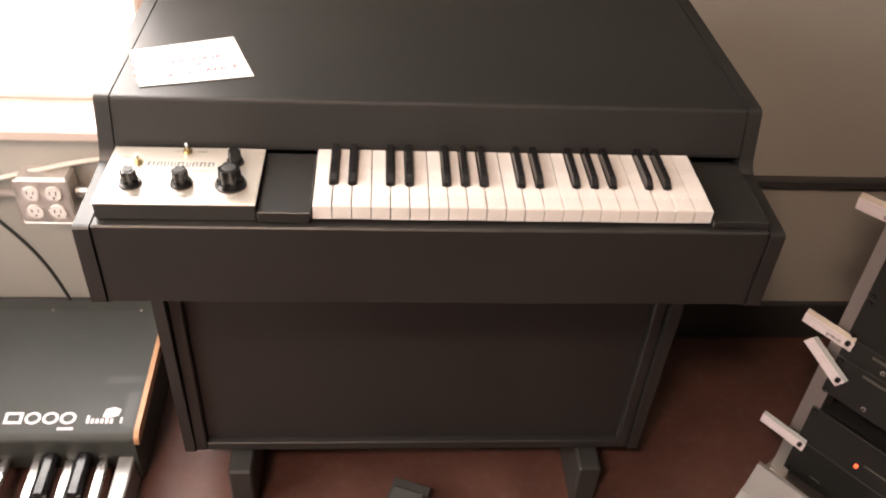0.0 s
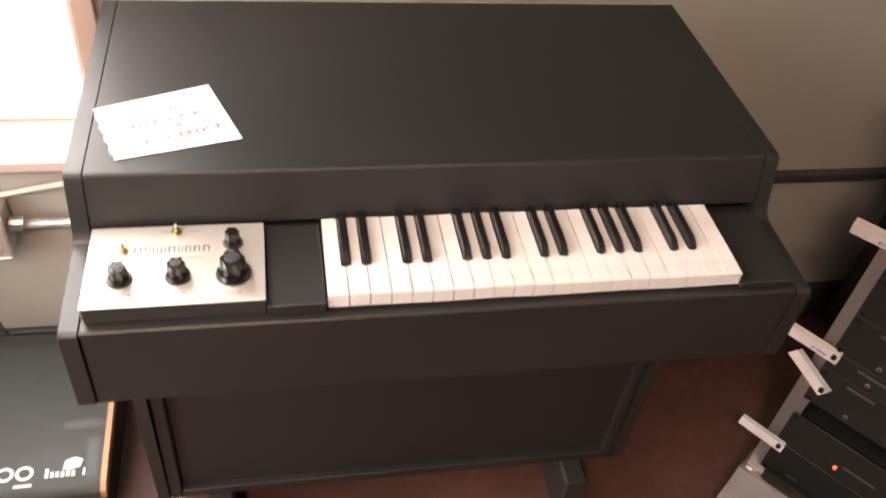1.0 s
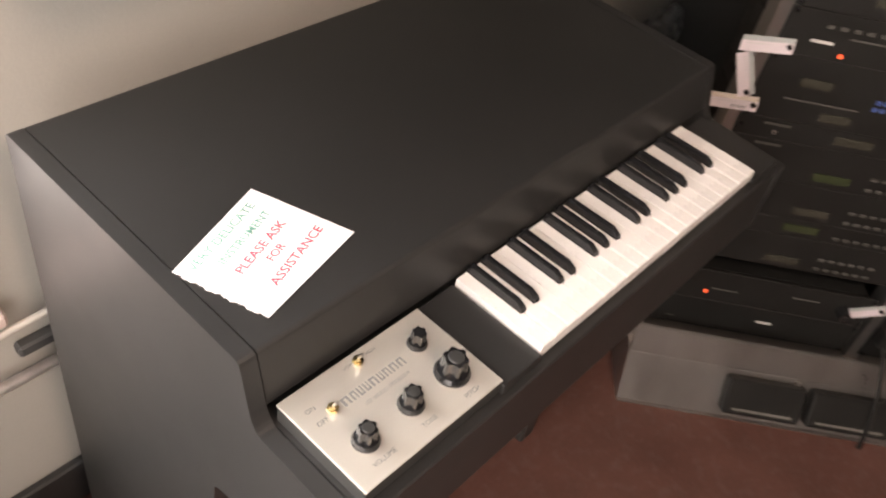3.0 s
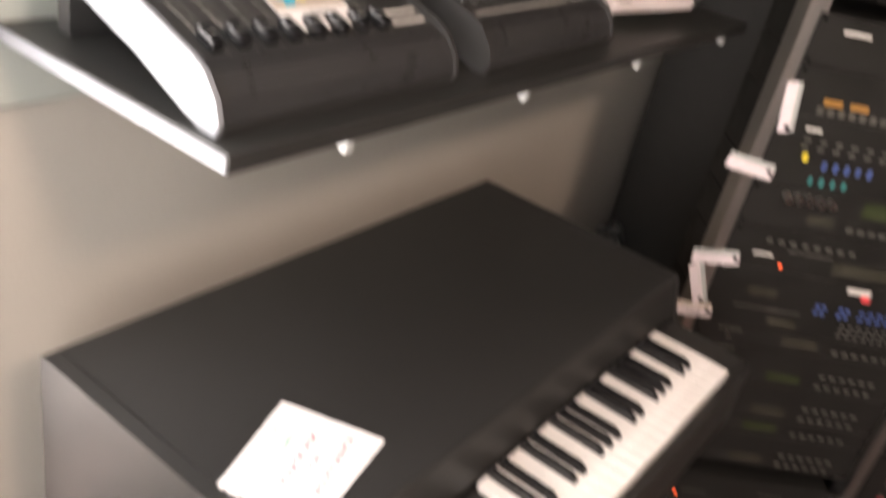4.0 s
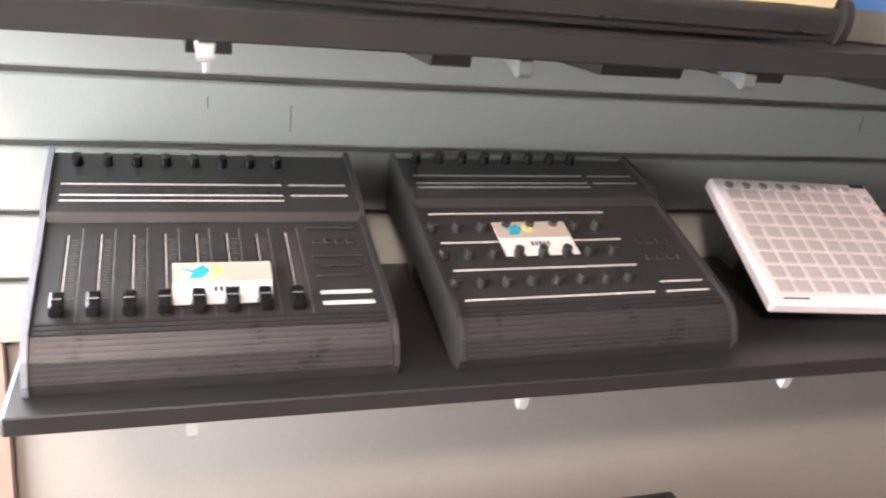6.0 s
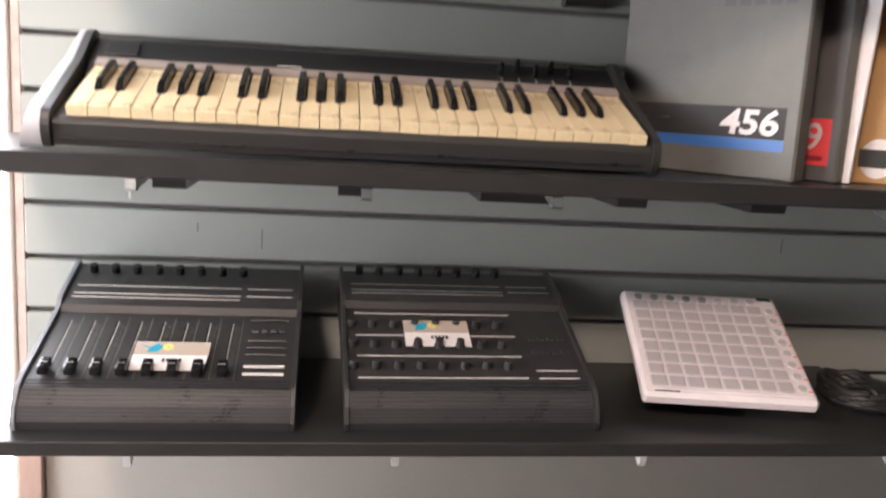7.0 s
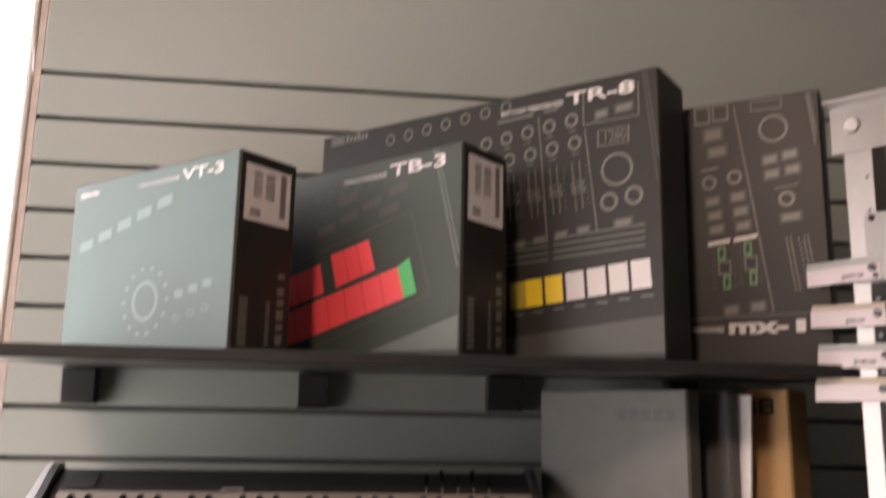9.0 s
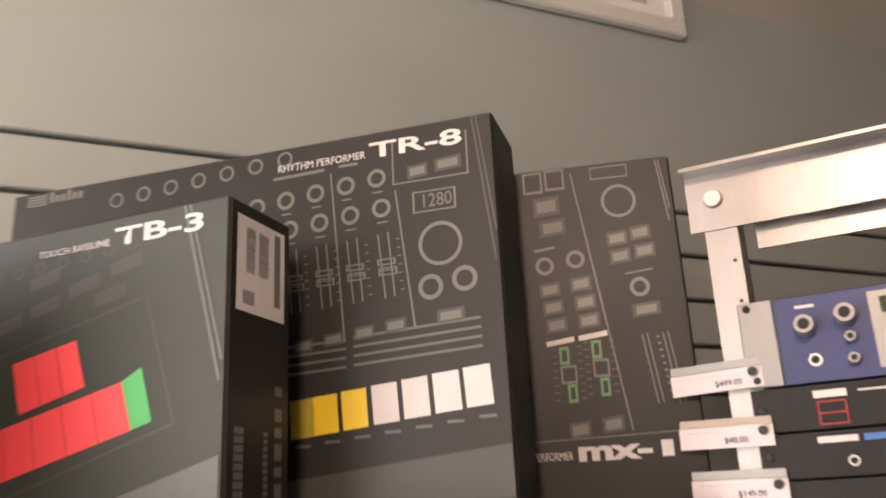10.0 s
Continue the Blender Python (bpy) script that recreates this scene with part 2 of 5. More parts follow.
def tube(points, r, seg=8):
    """A round cable through the points."""
    bm = bmesh.new()
    rings = []
    n = len(points)
    for i, p in enumerate(points):
        d = (Vector(points[min(i + 1, n - 1)]) - Vector(points[max(i - 1, 0)])).normalized()
        q = d.to_track_quat("Z", "Y").to_matrix()
        rings.append([bm.verts.new(Vector(p) + q @ Vector((r * math.cos(2 * math.pi * k / seg), r * math.sin(2 * math.pi * k / seg), 0))) for k in range(seg)])
    for a, b in zip(rings, rings[1:]):
        for k in range(seg):
            bm.faces.new((a[k], a[(k + 1) % seg], b[(k + 1) % seg], b[k]))
    bm.faces.new(rings[0]), bm.faces.new(rings[-1][::-1])
    return bm


def curve_points(keys, steps=8):
    """Catmull-Rom through the keys."""
    k = [Vector(p) for p in keys]
    k = [2 * k[0] - k[1], *k, 2 * k[-1] - k[-2]]
    out = []
    for i in range(1, len(k) - 2):
        for s in range(steps):
            t = s / steps
            a, b, c, d = k[i - 1], k[i], k[i + 1], k[i + 2]
            out.append(0.5 * ((2 * b) + (c - a) * t + (2 * a - 5 * b + 4 * c - d) * t * t + (3 * b - a - 3 * c + d) * t ** 3))
    return out + [k[-2]]


def words(name, text, height, material, parent, m, label="", shear=0.0, width=0.0, bold=0.0):
    """Flat lettering as a mesh: height of a capital, laid by m (text runs along local x, up is y, faces z). width fits its length."""
    cu = bpy.data.curves.new(name, "FONT")
    cu.body, cu.size, cu.shear, cu.offset = text, height / 0.69, shear, bold
    cu.resolution_u = 3
    tmp = bpy.data.objects.new(name, cu)
    me = bpy.data.meshes.new_from_object(tmp)
    bpy.data.objects.remove(tmp)
    bpy.data.curves.remove(cu)
    me.name = name
    if width:
        xs = [v.co.x for v in me.vertices]
        k = width / (max(xs) - min(xs))
        for v in me.vertices:
            v.co.x *= k
    me.materials.clear()
    me.materials.append(material)
    ob = new(name, me)
    ob.parent = parent
    ob.matrix_local = m
    if label:
        tagged(ob, label=label)
    return ob


FRONT = Matrix.Rotation(radians(90), 4, "X")   # lettering on a face that looks to -y


def front(x, y, z):
    return Matrix.Translation((x, y, z)) @ FRONT


def flat(bm, pts, to):
    """A flat print: points (u, v) laid by the function to."""
    bm.faces.new([bm.verts.new(to(u, v)) for u, v in pts])
    return bm


def ring(bm, u, v, r, w, to, seg=20, sx=1.0):
    for i in range(seg):
        a, b = 2 * math.pi * i / seg, 2 * math.pi * (i + 1) / seg
        flat(bm, [(u + sx * r * math.cos(a), v + r * math.sin(a)), (u + sx * r * math.cos(b), v + r * math.sin(b)),
                  (u + sx * (r - w) * math.cos(b), v + (r - w) * math.sin(b)), (u + sx * (r - w) * math.cos(a), v + (r - w) * math.sin(a))], to)
    return bm


def rect(bm, u0, v0, u1, v1, to, skew=0.0):
    return flat(bm, [(u0, v0), (u1, v0 + skew), (u1, v1 + skew), (u0, v1)], to)


def rim(bm, u0, v0, u1, v1, w, to):
    rect(bm, u0, v0, u1, v0 + w, to), rect(bm, u0, v1 - w, u1, v1, to)
    rect(bm, u0, v0 + w, u0 + w, v1 - w, to), rect(bm, u1 - w, v0 + w, u1, v1 - w, to)
    return bm


def rounded(prof, r, seg=3):
    """The outline with its corners rounded."""
    out, n = [], len(prof)
    for i, p in enumerate(prof):
        p, a, b = Vector(p), Vector(prof[i - 1]), Vector(prof[(i + 1) % n])
        rr = min(r, (a - p).length * 0.45, (b - p).length * 0.45)
        q0, q1 = p + (a - p).normalized() * rr, p + (b - p).normalized() * rr
        for s in range(seg + 1):
            t = s / seg
            v = q0 * (1 - t) ** 2 + p * 2 * t * (1 - t) + q1 * t * t
            out.append((v.x, v.y))
    return out


# ---- the room ----
X0, X1, Y0 = X_WEST, 3.2, -3.4
T = 0.14
FLOOR_STRIP = boxes((X0, X1, Y0, WALL, -0.05, 0.0))
setting("floor", FLOOR_STRIP, M_FLOOR, "worn dark red painted floor")
setting("ceiling", boxes((X0, X1, Y0, WALL + T, CEIL, CEIL + 0.1)), M_CEIL, "pale painted ceiling")
# back wall with the window's opening
SLAT_Z0, SLAT_Z1 = 1.19, 2.404
bm = boxes((X0, WIN_X0, WALL, WALL + T, 0, CEIL), (WIN_X0, WIN_X1, WALL, WALL + T, 0, WIN_Z0 - 0.03), (WIN_X0, WIN_X1, WALL, WALL + T, WIN_Z1, CEIL),
           (WIN_X1, X1, WALL, WALL + T, 0, CEIL))
setting("wall_north", bm, M_LOW, "pale grey painted wall below the slat panels")
# unseen walls that close the room, dark to dim the right side
setting("wall_south", boxes((X0, X1, Y0 - 0.1, Y0, 0, CEIL)), M_DARKWALL, "plain unseen wall coloured dark to cut bounce light")
setting("wall_east", boxes((X1, X1 + 0.1, Y0, WALL, 0, CEIL)), M_DARKWALL, "plain unseen wall coloured dark to cut bounce light")
setting("wall_west", boxes((X0 - 0.1, X0, Y0, -1.0, 0, CEIL), (X0 - 0.1, X0, 0.42, WALL + T, 0, CEIL), (X0 - 0.1, X0, -1.0, 0.42, 0, 0.5), (X0 - 0.1, X0, -1.0, 0.42, 2.5, CEIL)), M_DARKWALL, "plain unseen wall coloured dark to cut bounce light")

# slat panel: real grooves between the boards
SL0, SL1, PITCH, G0 = -0.332, 2.9, 0.0818, 1.822
slat_wall = setting("slat_wall", boxes((SL0, SL1, WALL - 0.006, WALL - 0.001, SLAT_Z0, 2.86)), M_GROOVE, "grey-green slat panel with horizontal grooves")
for k in range(-8, 7):
    z0, z1 = G0 + PITCH * k + 0.004, G0 + PITCH * (k + 1) - 0.004
    part("slat_board", boxes((SL0, SL1, WALL - 0.020, WALL - 0.006, z0, z1), bevel=0.0025), M_WALL, slat_wall)
part("upper_panel", boxes((SL0, SL1, WALL - 0.020, WALL - 0.006, G0 + PITCH * 7 + 0.004, 2.86), bevel=0.0025), M_WALL, slat_wall)
for x, za, zb in ((-0.082, 1.459, 1.473), (0.014, 1.435, 1.466), (0.866, 1.456, 1.481)):
    part("scuff_mark", boxes((x - 0.0008, x + 0.0008, WALL - 0.0206, WALL - 0.0202, za, zb)), M_GROOVE, slat_wall)
part("raw_edge", boxes((SL0 - 0.012, SL0 - 0.001, WALL - 0.018, WALL - 0.001, SLAT_Z0, 2.86)), M_SLATEDGE, slat_wall, "bare brown board edge")

# lower wall rail and baseboard
setting("trim", boxes((-0.30, X1, WALL - 0.022, WALL - 0.001, 0.455, 0.478), bevel=0.004), M_RAILDARK, "dark horizontal wall rail")
setting("baseboard", boxes((X0, X1, WALL - 0.018, WALL - 0.001, 0.0, 0.115), bevel=0.004), M_BASE, "dark painted baseboard")

# window: casing, sill, sash bars and the bright outdoors
win = tagged(new("window_1"), label="bright window with brown casing and a deep sill", category="window", kind="structure")
# right casing is white in place of the glare that washes it out
part("casing", boxes((WIN_X1 - 0.004, WIN_X1 + 0.004, WALL - 0.012, WALL + T, WIN_Z0, WIN_Z1), bevel=0.002), M_FRAMEWHITE, win, "thin casing coloured white for the window glare")
part("casing", boxes((WIN_X0 - 0.030, WIN_X0 + 0.012, WALL - 0.020, WALL + T, WIN_Z0, WIN_Z1), bevel=0.003), M_TRIMWOOD, win)
part("casing", boxes((WIN_X1 + 0.0045, WIN_X1 + 0.040, WALL - 0.016, WALL - 0.0012, WIN_Z0, SLAT_Z0 - 0.002), bevel=0.002), M_TRIMWOOD, win, "pinkish brown casing board")
part("window_head", boxes((WIN_X0 - 0.03, WIN_X1 + 0.03, WALL - 0.020, WALL + T, WIN_Z1 + 0.001, WIN_Z1 + 0.07), bevel=0.003), M_TRIMWOOD, win)
part("window_sill", boxes((WIN_X0 - 0.05, WIN_X1 + 0.05, WALL - 0.035, WALL + T, WIN_Z0 - 0.028, WIN_Z0 - 0.001), bevel=0.005), M_SILL_LIT, win, "wooden sill coloured pale pink as if daylit")
# sash white stands for glare; backlit it would look dark
part("sash", boxes((WIN_X0 + 0.012, WIN_X1 - 0.0045, WALL + 0.085, WALL + 0.115, WIN_Z0, WIN_Z0 + 0.05), (WIN_X1 - 0.016, WIN_X1 - 0.0045, WALL + 0.085, WALL + 0.115, WIN_Z0 + 0.05, WIN_Z1),
               (WIN_X0 + 0.012, WIN_X0 + 0.05, WALL + 0.085, WALL + 0.115, WIN_Z0 + 0.05, WIN_Z1), bevel=0.003), M_FRAMEWHITE, win, "sash coloured white for the window glare")
setting("backdrop", boxes((-5.5, 1.5, WALL + 1.7, WALL + 1.72, -5, 5), (-5.52, -5.5, -6, WALL + 1.72, -5, 5)), M_SKYOUT, "overexposed bright street outside")

# picture frame high on the wall
pic = thing("picture_frame", pose(0.592, WALL - 0.022, 2.757), "white framed picture hung high on the wall", "picture frame")
bm = boxes((-0.70, 0.70, -0.022, 0, 0, 0.035), (-0.70, 0.70, -0.022, 0, 0.33, 0.365), (-0.70, -0.665, -0.022, 0, 0.035, 0.33), (0.665, 0.70, -0.022, 0, 0.035, 0.33), bevel=0.004)
part("frame", bm, M_FRAMEWHITE, pic)
part("mat_board", boxes((-0.664, 0.664, -0.008, -0.002, 0.036, 0.329)), M_PAPER, pic)
part("print", boxes((-0.60, 0.62, -0.0095, -0.0082, 0.062, 0.31)), M_PICT, pic, "pale green print with dark marks")

# ---- shelves on the slat panel ----


def shelf(z, x0, x1, y0, th, brackets, y_arm, drop, caps, long_caps=False, thin=0.0):
    """A shelf board with its brackets (x, width) below the rear, and pale plastic caps (x) at the front edge."""
    s = thing("wall_shelf", pose(0, 0, z), "black laminate shelf on slat panel brackets", "shelf", "wall shelves")
    bm = boxes((x0, x1, y0, WALL - 0.021, -th, 0), bevel=0.0015)
    for v in bm.verts:
        if v.co.y > y0 + 0.1 and v.co.z < -th / 2:
            v.co.z += thin          # the underside tapers towards the wall
    part("board", bm, M_SHELF, s)
    part("end_band", boxes((x0 - 0.0016, x0 - 0.0002, y0 + 0.002, WALL - 0.023, -th + 0.002 + thin, -0.002)), M_WHITESIDE, s, "pale left end band")
    for x, w in brackets:
        bm = prism(bmesh.new(), rounded([(y_arm, -th + 0.88 * thin - 0.0005), (WALL - 0.0205, -th + 0.88 * thin - 0.0005), (WALL - 0.0205, -th - drop), (y_arm + 0.006, -th - drop)], 0.004), x - w / 2, x + w / 2)
        part("bracket", bm, M_SHELF, s)
    for k, x in enumerate(caps):
        # on long caps the first is coloured as window-lit, the others as unlit
        mt = M_CLIPWHITE if k == 0 or not long_caps else M_CLIPDIM
        bm, reach = bmesh.new(), 0.10 if k == 0 else 0.045
        if long_caps:
            prism(bm, rounded([(y0 + 0.004, -th - 0.0005), (y0 + 0.003, -th - 0.013), (y0 + 0.008, -th - 0.016), (y0 + 0.020, -th - 0.012), (y0 + reach, -th - 0.006), (y0 + reach, -th - 0.0005)], 0.003), x - 0.006, x + 0.006)
            cap = part("end_cap", bm, mt, s, "clear plastic bracket cap")
            if k == 0:
                part("stem", boxes((x - 0.002, x + 0.002, y0 + 0.006, y0 + 0.010, -th - 0.024, -th - 0.0155), bevel=0.0008), mt, cap)
        else:
            prism(bm, [(y0 + 0.030, -th - 0.001), (y0 + 0.012, -th - 0.014), (y0 + 0.006, -th - 0.015), (y0 + 0.003, -th - 0.001)], x - 0.0045, x + 0.0045)
            part("end_cap", bm, mt, s, "pale plastic bracket cap")
    return s


shelf(1.263, -0.262, 0.96, 0.292, 0.018, [(x, 0.012) for x in (-0.118, 0.205, 0.519, 0.83)], 0.48, 0.055, (-0.112, 0.204, 0.521, 0.868))
shelf(1.598, -0.33, 0.98, 0.272, 0.024, ((-0.091, 0.042), (0.146, 0.042), (0.366, 0.100), (0.530, 0.042), (0.731, 0.052)), 0.44, 0.030, (-0.102, 0.155, 0.377, 0.808), True)
shelf(1.892, -0.235, 1.0, 0.182, 0.016, ((-0.210, 0.050), (0.163, 0.048), (0.486, 0.060), (0.80, 0.050)), 0.600, 0.048, (), thin=0.0115)

# ---- tape keyboard instrument ----
MX0, MX1 = -0.281, 0.589
organ = thing("keyboard_instrument", pose(0, 0, 0), "large matte black keyboard cabinet with silver control plate", "keyboard")
side = [(0.547, 0.125), (0.547, 0.92), (0.146, 0.92), (0.128, 0.852), (0.118, 0.838), (-0.014, 0.834), (-0.014, 0.712), (0.19, 0.655), (0.205, 0.125)]


for xa, xb in ((MX0, MX0 + 0.019), (MX1 - 0.019, MX1)):
    part("side_panel", prism(bmesh.new(), rounded(side, 0.007), xa, xb), M_BLACKCAB, organ)
XI0, XI1 = MX0 + 0.0205, MX1 - 0.0205
part("lid", prism(bmesh.new(), rounded([(0.546, 0.90), (0.546, 0.9195), (0.1465, 0.9195), (0.1295, 0.853), (0.140, 0.853), (0.158, 0.90)], 0.005), XI0, XI1), M_BLACKCAB, organ)
part("keyboard_deck", boxes((XI0, XI1, 0.0105, 0.158, 0.800, 0.836)), M_BLACKCAB, organ)
part("front_rail", boxes((XI0, XI1, -0.0125, 0.010, 0.714, 0.8355), bevel=0.002), M_BLACKCAB, organ)
part("underside", prism(bmesh.new(), [(0.011, 0.714), (0.011, 0.726), (0.195, 0.672), (0.195, 0.660)], XI0, XI1), M_BLACKCAB, organ)
part("front_panel", boxes((XI0 + 0.022, XI1 - 0.022, 0.222, 0.240, 0.15, 0.66)), M_BLACKCAB, organ)
part("panel_frame", boxes((XI0, XI0 + 0.021, 0.208, 0.24, 0.128, 0.665), (XI1 - 0.021, XI1, 0.208, 0.24, 0.128, 0.665), (XI0 + 0.021, XI1 - 0.021, 0.208, 0.24, 0.128, 0.149), bevel=0.002), M_BLACKCAB, organ)
part("back_panel", boxes((XI0, XI1, 0.53, 0.545, 0.128, 0.899)), M_BLACKCAB, organ)
part("bottom_panel", boxes((XI0, XI1, 0.241, 0.529, 0.128, 0.146)), M_BLACKCAB, organ)
for x in (-0.175, 0.49):
    part("foot_rail", boxes((x - 0.022, x + 0.022, 0.16, 0.52, 0.0, 0.124), bevel=0.004), M_BLACKP, organ)
part("cheek_block", boxes((-0.0655, -0.0025, -0.004, 0.126, 0.8365, 0.852), bevel=0.001), M_BLACKCAB, organ)
part("cheek_block", boxes((0.4955, XI1 - 0.001, -0.004, 0.126, 0.8365, 0.846), bevel=0.001), M_BLACKCAB, organ)
part("key_felt", boxes((-0.003, 0.497, 0.005, 0.126, 0.8365, 0.839)), M_RAILDARK, organ)


def white_key(w, l, h, cut_l, cut_r, cut_from):
    """A white key, local origin at its front left foot, with the notches for its black neighbours."""
    bm = bmesh.new()
    pts = [(0, 0), (w, 0), (w, cut_from), (w - cut_r, cut_from), (w - cut_r, l), (cut_l, l), (cut_l, cut_from), (0, cut_from)]
    out = []
    for p in pts:
        if not out or (Vector(p) - Vector(out[-1])).length > 1e-6:
            out.append(p)
    lo = [bm.verts.new((x, y, 0)) for x, y in out]
    hi = [bm.verts.new((x, y, h)) for x, y in out]
    bm.faces.new(lo[::-1]), bm.faces.new(hi)
    for i in range(len(out)):
        j = (i + 1) % len(out)
        bm.faces.new((lo[i], lo[j], hi[j], hi[i]))
    es = [e for e in bm.edges if all(v.co.z > h / 2 for v in e.verts) and all(v.co.y < cut_from + 1e-5 for v in e.verts)]
    bmesh.ops.bevel(bm, geom=es, offset=0.0011, segments=2, affect="EDGES")
    return bm


def black_key(w, l, h):
    bm = bmesh.new()
    prism(bm, [(0, 0), (0.002, h * 0.55), (0.011, h), (l, h), (l, 0)], -w / 2, w / 2)
    for v in bm.verts:
        if v.co.z > h * 0.5:
            v.co.x *= 0.74
    bmesh.ops.bevel(bm, geom=[e for e in bm.edges if all(v.co.z > h * 0.4 for v in e.verts)], offset=0.0012, segments=2, affect="EDGES")
    return bm


def manual(parent, first, whites, pitch, length, h, x, y, z, mw, mb, bl, tilt=None):
    """A run of white and black keys from the note first (0 is C), each key its own part."""
    scale_notes = [0, 2, 4, 5, 7, 9, 11]
    meshes, i0 = {}, scale_notes.index(first)
    for i in range(whites):
        n = scale_notes[(i0 + i) % 7]
        left = i > 0 and n in (2, 4, 7, 9, 11)
        right = i < whites - 1 and n in (0, 2, 5, 7, 9)
        k = (left, right)
        if k not in meshes:
            ob = part("white_key", white_key(pitch - 0.0011, length, h, 0.0055 * left, 0.0055 * right, length - bl - 0.001), mw, parent)
            meshes[k] = ob.data
        else:
            ob = new("white_key", meshes[k])
            ob.parent = parent
        ob.location = (x + i * pitch + 0.0005, y, z + 0.0004 * math.sin(i * 7.3))
        if right:
            if "b" not in meshes:
                kb = part("black_key", black_key(0.0105, bl, 0.0125), mb, parent)
                meshes["b"] = kb.data
            else:
                kb = new("black_key", meshes["b"])
                kb.parent = parent
            kb.location = (x + (i + 1) * pitch, y + length - bl, z + h - 0.002)


manual(organ, 7, 21, 0.0235, 0.125, 0.019, 0.0, 0.0, 0.841, M_WHITEKEY, M_BLACKG, 0.080)

# silver control plate with knobs, toggles and lettering
part("plate_base", boxes((-0.256, -0.067, 0.0, 0.121, 0.8365, 0.8585), bevel=0.001), M_BLACKP, organ)
plate = part("control_plate", boxes((-0.257, -0.0665, -0.001, 0.122, 0.859, 0.861), bevel=0.0006), M_ALUPANEL, organ, "brushed silver control plate")


def knob(parent, x, y, z, r, h, cap=None):
    """A fluted black knob with a skirt, sixteen flutes and a pointer."""
    bm = bmesh.new()
    cyl(bm, x, y, z + h * 0.10, z + h * 0.28, r * 1.22, r * 1.08, 28)
    n, a, b = 40, [], []
    for i in range(n):
        t = 2 * math.pi * i / n
        q = r * (0.86 + 0.10 * math.cos(6 * t))
        a.append(bm.verts.new((x + q * math.cos(t), y + q * math.sin(t), z + h * 0.27)))
        b.append(bm.verts.new((x + q * 0.9 * math.cos(t), y + q * 0.9 * math.sin(t), z + h)))
    bm.faces.new(b)
    for i in range(n):
        j = (i + 1) % n
        bm.faces.new((a[i], a[j], b[j], b[i]))
    k = part("knob", bm, M_BLACKG, parent, "glossy black fluted knob")
    part("skirt_ring", cyl(bmesh.new(), x, y, z, z + h * 0.095, r * 1.24, r * 1.24, 28), M_BLACKP, k)
    if cap:
        part("knob_cap", cyl(bmesh.new(), x, y, z + h + 0.0001, z + h + 0.0012, r * 0.55, r * 0.5, 20), cap, k)
    return k


ZP = 0.8612
knob(organ, -0.220, 0.0385, ZP, 0.0112, 0.021, M_BLACKP)
knob(organ, -0.1595, 0.0395, ZP, 0.0112, 0.021, M_BLACKP)
knob(organ, -0.1005, 0.0395, ZP, 0.0155, 0.025, M_BLACKP)
knob(organ, -0.1015, 0.088, ZP, 0.0090, 0.019)
for x, y in ((-0.220, 0.084), (-0.164, 0.110)):
    bm = bmesh.new()
    cyl(bm, x, y, ZP, ZP + 0.003, 0.0062, seg=6)
    cyl(bm, x, y, ZP + 0.003, ZP + 0.006, 0.004, seg=14)
    tg = part("toggle_switch", bm, M_BRASS, organ, "brass toggle switch")
    lever = Matrix.Translation((x, y, ZP + 0.005)) @ Matrix.Rotation(radians(22), 4, "X")
    part("lever", cyl(bmesh.new(), 0, 0, 0, 0.011, 0.0014, 0.0022, 10, m=lever), M_STEEL, tg)


def on_plate(x, y):
    return Matrix.Translation((x, y, 0.86135))


bm = bmesh.new()
lay = lambda u, v: (u, v, 0.8613)
u = -0.209
for wdt in (0.0105, 0.0075, 0.007, 0.007, 0.0095, 0.0065, 0.0078, 0.009, 0.009):
    rect(bm, u, 0.0775, u + wdt * 0.28, 0.0875, lay)
    rect(bm, u + wdt * 0.62, 0.0775, u + wdt * 0.85, 0.0875, lay)
    rect(bm, u + wdt * 0.28, 0.0855 - 0.008 * (wdt < 0.0072), u + wdt * 0.62, 0.0875 - 0.008 * (wdt < 0.0072), lay)
    u += wdt + 0.0012
part("maker_mark", bm, M_INKGREY, organ, "dark grey maker's mark drawn as bars")
words("lettering", "LOS ANGELES - STOCKHOLM", 0.0042, M_INKGREY, organ, on_plate(-0.192, 0.066), width=0.058)
words("lettering", "VOLUME", 0.0050, M_INKGREY, organ, on_plate(-0.233, 0.012))
words("lettering", "TONE", 0.0050, M_INKGREY, organ, on_plate(-0.169, 0.012))
words("lettering", "PITCH", 0.0050, M_INKGREY, organ, on_plate(-0.112, 0.008))
words("lettering", "ON", 0.0050, M_INKGREY, organ, on_plate(-0.243, 0.094))
words("lettering", "OFF", 0.0050, M_INKGREY, organ, on_plate(-0.243, 0.077))
words("lettering", "LOW", 0.0036, M_INKGREY, organ, on_plate(-0.182, 0.110))
words("lettering", "HIGH", 0.0036, M_INKGREY, organ, on_plate(-0.152, 0.110))

# handwritten note, torn along one edge
note = thing("paper_note", pose(-0.263, 0.271, 0.9205), "torn white paper note with hand lettering in red and green", "note")
PB, PR, PF = (0.133, 0.051), (0.176, -0.065), (0.035, -0.101)
bm = bmesh.new()
edge = []
for i in range(25):
    t = i / 24
    j = 0 if i in (0, 24) else (0.0016 * (i % 2) + 0.0012 * math.sin(i * 5.1))
    edge.append((PF[0] * (1 - t) + j * -0.9, PF[1] * (1 - t) + j * -0.3))
loop = [(0, 0), PB, PR, *edge[:-1]]
lo = [bm.verts.new((x, y, 0.0)) for x, y in loop]
hi = [bm.verts.new((x, y, 0.0006)) for x, y in loop]
bm.faces.new(lo[::-1]), bm.faces.new(hi)
